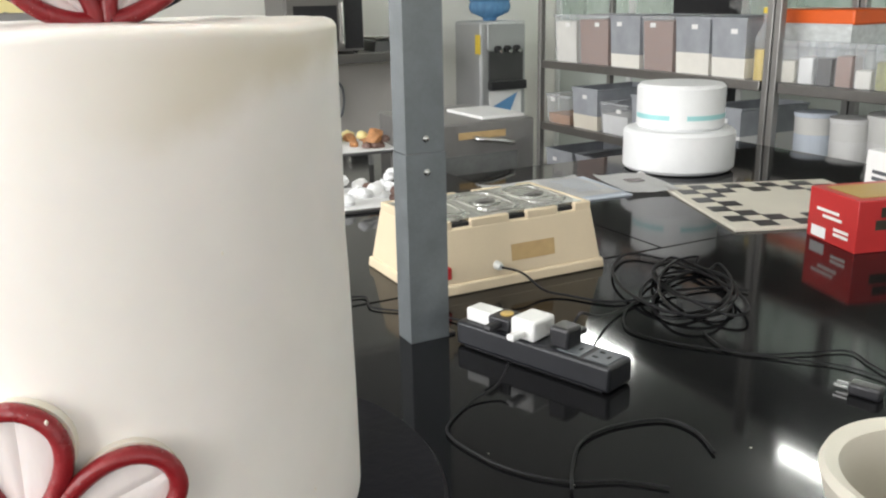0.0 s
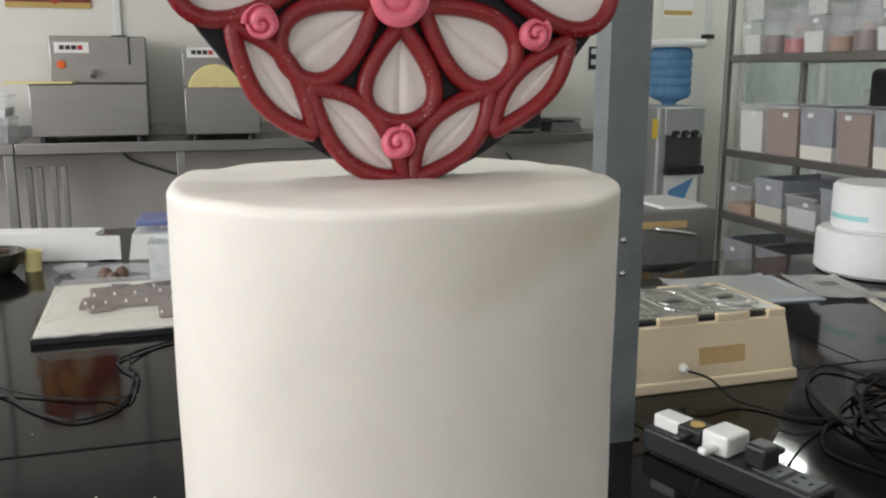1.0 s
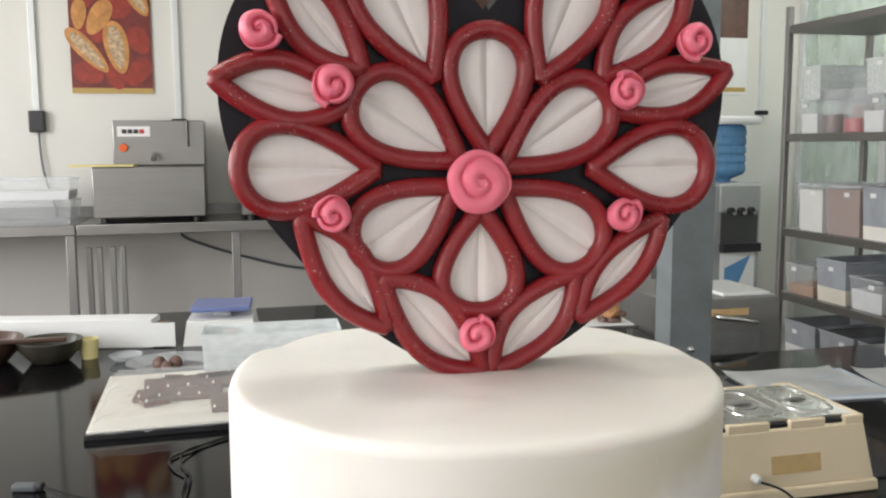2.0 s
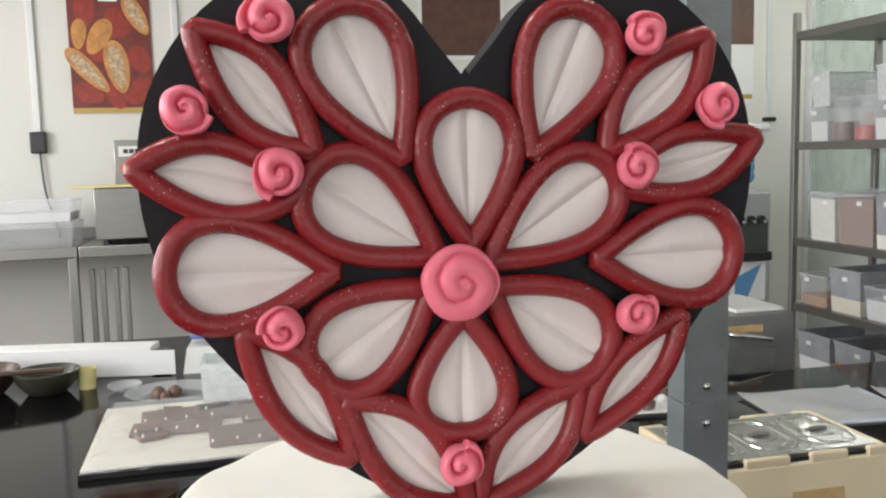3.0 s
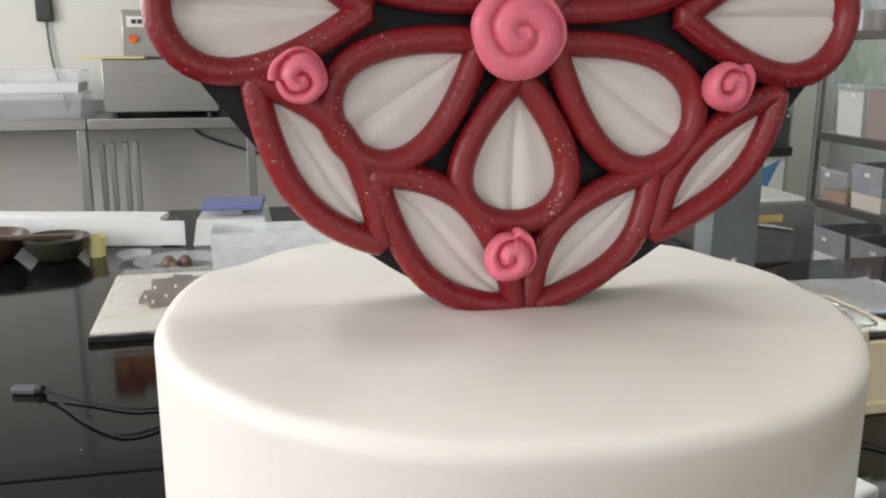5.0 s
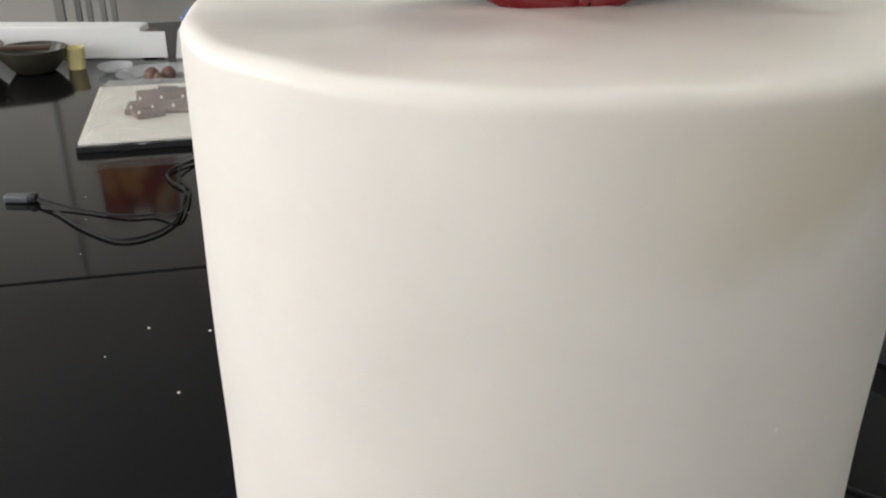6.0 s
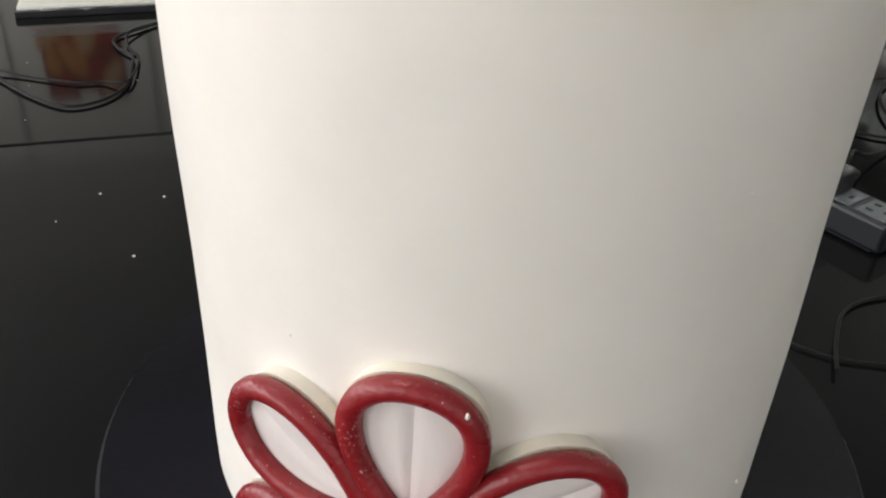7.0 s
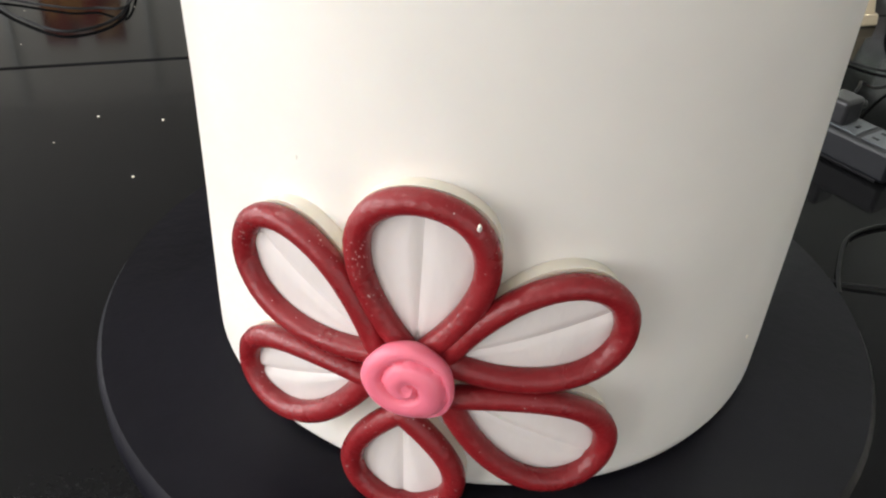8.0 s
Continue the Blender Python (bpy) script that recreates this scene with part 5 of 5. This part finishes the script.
def rack(y0, y1, x0=2.40, x1=2.86, label="tall stainless steel shelving rack full of containers"):
    ob = thing("shelving_rack", label, "shelving", "shelving racks", pose((x0 + x1) / 2, (y0 + y1) / 2, FLOOR))
    w, d = x1 - x0, y1 - y0
    for sx in (-1, 1):
        for sy in (-1, 1):
            part("post", box((0.028, 0.028, 1.95), (sx * (w / 2 - 0.014), sy * (d / 2 - 0.014), 0), 0.004), M["steel_dull"], ob)
    for z in SHELF:
        part("shelf", box((w - 0.074, d - 0.004, 0.03), (0, 0, z - 0.03 - FLOOR), 0.003), M["steel_dull"], ob)
        for sx in (-1, 1):
            part("shelf_edge", box((0.034, d - 0.076, 0.036), (sx * (w / 2 - 0.0175), 0, z - 0.033 - FLOOR), 0.003), M["steel"], ob)
    return ob


rack(1.80, 3.25)
rack(0.32, 1.794)
BIN = 0.185
for k, (ya, yb, fill, ft, sh) in enumerate(((3.12, 2.95, "flour", 0.19, "clear"), (2.93, 2.715, "cocoa", 0.20, "clear"), (2.70, 2.505, "flour", 0.06, "grey_clear"), (2.49, 2.305, "cocoa", 0.20, "clear"), (2.29, 2.105, "flour", 0.085, "grey_clear"), (2.095, 1.925, "flour", 0.075, "grey_clear"))):
    lab = {"cocoa": "clear plastic bin full of brown cocoa powder", "flour": "clear plastic bin of white flour on the shelf"}[fill]
    open_crate(lab, 2.58, (ya + yb) / 2, SHELF[2], 0.34, ya - yb, 0.215, fill, ft, sh, "ingredient_bin", None, "ingredient bins")
ob = thing("oil_bottle", "clear bottle of yellow oil on the shelf", "bottle", at=pose(2.46, 1.875, SHELF[2]))
part("bottle", lathe([(0, 0), (0.038, 0), (0.04, 0.01), (0.04, 0.15), (0.015, 0.20), (0.015, 0.235), (0, 0.235)], 24), M["clear"], ob)
part("oil", lathe([(0, 0.003), (0.036, 0.003), (0.036, 0.11), (0, 0.11)], 24), M["yellow"], ob, "yellow oil")
part("cap", rod(0.018, 0.02, (0, 0, 0.235)), M["yellow"], ob, "yellow cap")
open_crate("grey plastic storage box with an orange lid", 2.635, 1.742, SHELF[2], 0.25, 0.35, 0.20, None, 0, "frost", "storage_box", "orange", tag=False)
bg = part("plastic_bag", bmesh.new(), M["film"])
bmb = bmesh.new()
bmesh.ops.create_icosphere(bmb, subdivisions=4, radius=1)
for v in bmb.verts:
    v.co = Vector((v.co.x * 0.09, v.co.y * 0.10, v.co.z * 0.05)) * (1 + 0.3 * noise.noise(v.co * 2.5) + 0.12 * noise.noise(v.co * 7))
    v.co.z += 0.05
bmb.to_mesh(bg.data)
bmb.free()
bg.location = (2.56, 2.02, SHELF[2] + 0.222)
tagged(bg, "crumpled clear plastic bag on the flour bins", "bag")


def jar(x, y, z, r, h, fill, ft, lab, lid="white", square=False):
    ob = thing("jar", lab, "jar", "jars on the rack", pose(x, y, z))
    if square:
        part("jar_body", box((2 * r, 2 * r, h), (0, 0, 0), 0.008, seg=2), M["clear"], ob)
        part("filling", box((2 * r - 0.008, 2 * r - 0.008, ft), (0, 0, 0.004), 0.006), M[fill], ob)
        part("lid", box((2 * r + 0.004, 2 * r + 0.004, 0.02), (0, 0, h), 0.005), M[lid], ob, "plastic lid")
    else:
        part("jar_body", lathe([(0, 0), (r * 0.95, 0), (r, 0.008), (r, h * 0.9), (r * 0.9, h)], 28), M["clear"], ob)
        part("filling", rod(r - 0.005, ft, (0, 0, 0.004), 24), M[fill], ob)
        part("lid", rod(r * 0.98, 0.02, (0, 0, h), 28), M[lid], ob, "plastic lid")
    return ob


for k, (fill, ft, lab) in enumerate((("ivory", 0.075, "clear jar of pale grains on the shelf"), ("paper", 0.09, "clear jar full of white powder"), ("rubber", 0.09, "clear jar of black beads on the shelf"), ("cocoa", 0.10, "clear jar of brown powder on the shelf"), ("flour", 0.06, "clear jar of pale flakes on the shelf"), ("pistachio", 0.09, "clear jar of green pistachio pieces"), ("choc", 0.10, "clear jar of chocolate chips on the shelf"), ("bread", 0.09, "clear jar of brown nuts on the shelf"), ("ivory", 0.10, "clear jar of pale grains on the shelf"))):
    jar(2.455, 1.742 - 0.074 * k, SHELF[2], 0.033, 0.125, fill, ft, lab, "clear", True)
for k, (y, r, h, m2, lab) in enumerate(((1.70, 0.068, 0.185, "paleblue", "white tub with a pale blue lid on the rack"), (1.55, 0.068, 0.18, "paper", "white tub with a printed band on the rack"), (1.34, 0.12, 0.21, "white", "large white plastic bucket on the rack"), (1.08, 0.12, 0.21, "white", "large white plastic bucket with lid"))):
    ob = thing("bucket", lab, "bucket", "buckets on the rack", pose(2.54, y, SHELF[3]))
    part("pail", lathe([(0, 0), (r * 0.9, 0), (r * 0.92, 0.006), (r, h), (0, h)], 36), M["white"], ob)
    part("lid", lathe([(r * 0.6, h + 0.001), (r * 1.04, h + 0.001), (r * 1.05, h + 0.016), (r * 0.9, h + 0.018), (0, h + 0.014)], 36), M[m2], ob, "snap-on lid")
    part("band", lathe([(r * 0.945, h * 0.25), (r * 0.955, h * 0.25), (r * 0.985, h * 0.68), (r * 0.975, h * 0.68)], 36), M["paleblue" if k < 1 else "paper"], ob, "printed label band")
random.seed(21)
for k in range(6):
    fill = ("bread", "ivory", "paper", "flour", "bread", "paper")[k]
    open_crate(("clear plastic box of dried ingredients on the rack", "clear plastic box of packets on the rack")[k % 2], 2.60, 3.10 - k * 0.215, SHELF[3], 0.36, 0.19, 0.14 + 0.05 * (k % 2), fill, 0.05 + 0.02 * (k % 3), "grey_clear" if k % 2 else "clear", "storage_box", None, "boxes on the rack")
for k in range(5):
    fill = ("paper", "bread", "flour", "choc", "paper")[k]
    open_crate("clear plastic box of packets on the bottom shelf", 2.60, 3.08 - k * 0.25, SHELF[4], 0.36, 0.22, 0.19, fill, 0.08 + 0.02 * (k % 3), "grey_clear", "storage_box", None, "boxes on the rack")
for k in range(9):
    y = 3.10 - k * 0.135
    if k % 3 == 0:
        open_crate("clear plastic box of white packets on the shelf", 2.58, y, SHELF[1], 0.30, 0.12, 0.15, "paper", 0.09, "clear", "storage_box", None, "boxes on the rack")
        open_crate("small clear box stacked on another one", 2.58, y, SHELF[1] + 0.158, 0.28, 0.115, 0.14, "flour", 0.08, "frost", "storage_box", None, "boxes on the rack")
    else:
        jar(2.47, y, SHELF[1], 0.055, 0.17, ("bread", "choc", "redbox", "bread")[k % 4], 0.06 + 0.02 * (k % 2), "clear jar of brown nuts and dried fruit", "clear")
        jar(2.62, y, SHELF[1], 0.055, 0.24, ("paper", "bread", "flour")[k % 3], 0.12, "tall clear jar of pale ingredients", "clear")
# office chair behind the glass
chair = thing("office_chair", "black fabric office chair behind the glass partition", "chair", at=pose(3.30, 2.84, FLOOR, 0, 0, 90))
part("backrest", box((0.42, 0.07, 0.70), (0, 0.2, 0.61), 0.03, seg=4), M["mesh_fabric"], chair)
part("seat", box((0.48, 0.46, 0.08), (0, -0.02, 0.42), 0.03, seg=4), M["mesh_fabric"], chair)
part("spine", box((0.06, 0.03, 0.33), (0, 0.225, 0.44)), M["black_pl"], chair, smooth=False)
part("column", rod(0.03, 0.34, (0, 0, 0.09)), M["dark_steel"], chair)
for k in range(5):
    lg = part("leg", box((0.28, 0.04, 0.03), (0.14, 0, 0.06), 0.008), M["black_pl"], chair)
    lg.matrix_local = pose(0, 0, 0, 0, 0, 72 * k)
    part("castor", rod(0.028, 0.06, (0.26, 0, 0)), M["black_pl"], lg)

# crumbs on the granite and flecks on the fondant
random.seed(12)
bm = bmesh.new()
spots = [(-0.151, 0.704), (-0.223, 0.726), (-0.182, 0.578), (0.20, 0.47), (0.255, 0.33), (0.30, 0.40), (0.47, 0.19)]
spots += [(random.uniform(-0.6, 0.9), random.uniform(0.2, 1.3)) for _ in range(36)]
for k, (x, y) in enumerate(spots):
    if math.hypot(x, y) < 0.16:
        continue
    r = (0.0019 if k < 7 else random.uniform(0.0006, 0.0013))
    made = bmesh.ops.create_icosphere(bm, subdivisions=1, radius=r)["verts"]
    for v in made:
        v.co.z = v.co.z * 0.6 + r * 0.6
        v.co += Vector((x, y, 0))
tagged(part("sugar_crumbs", bm, M["fondant_back"]), "white sugar crumbs scattered on granite", "crumbs", kind="stuff")
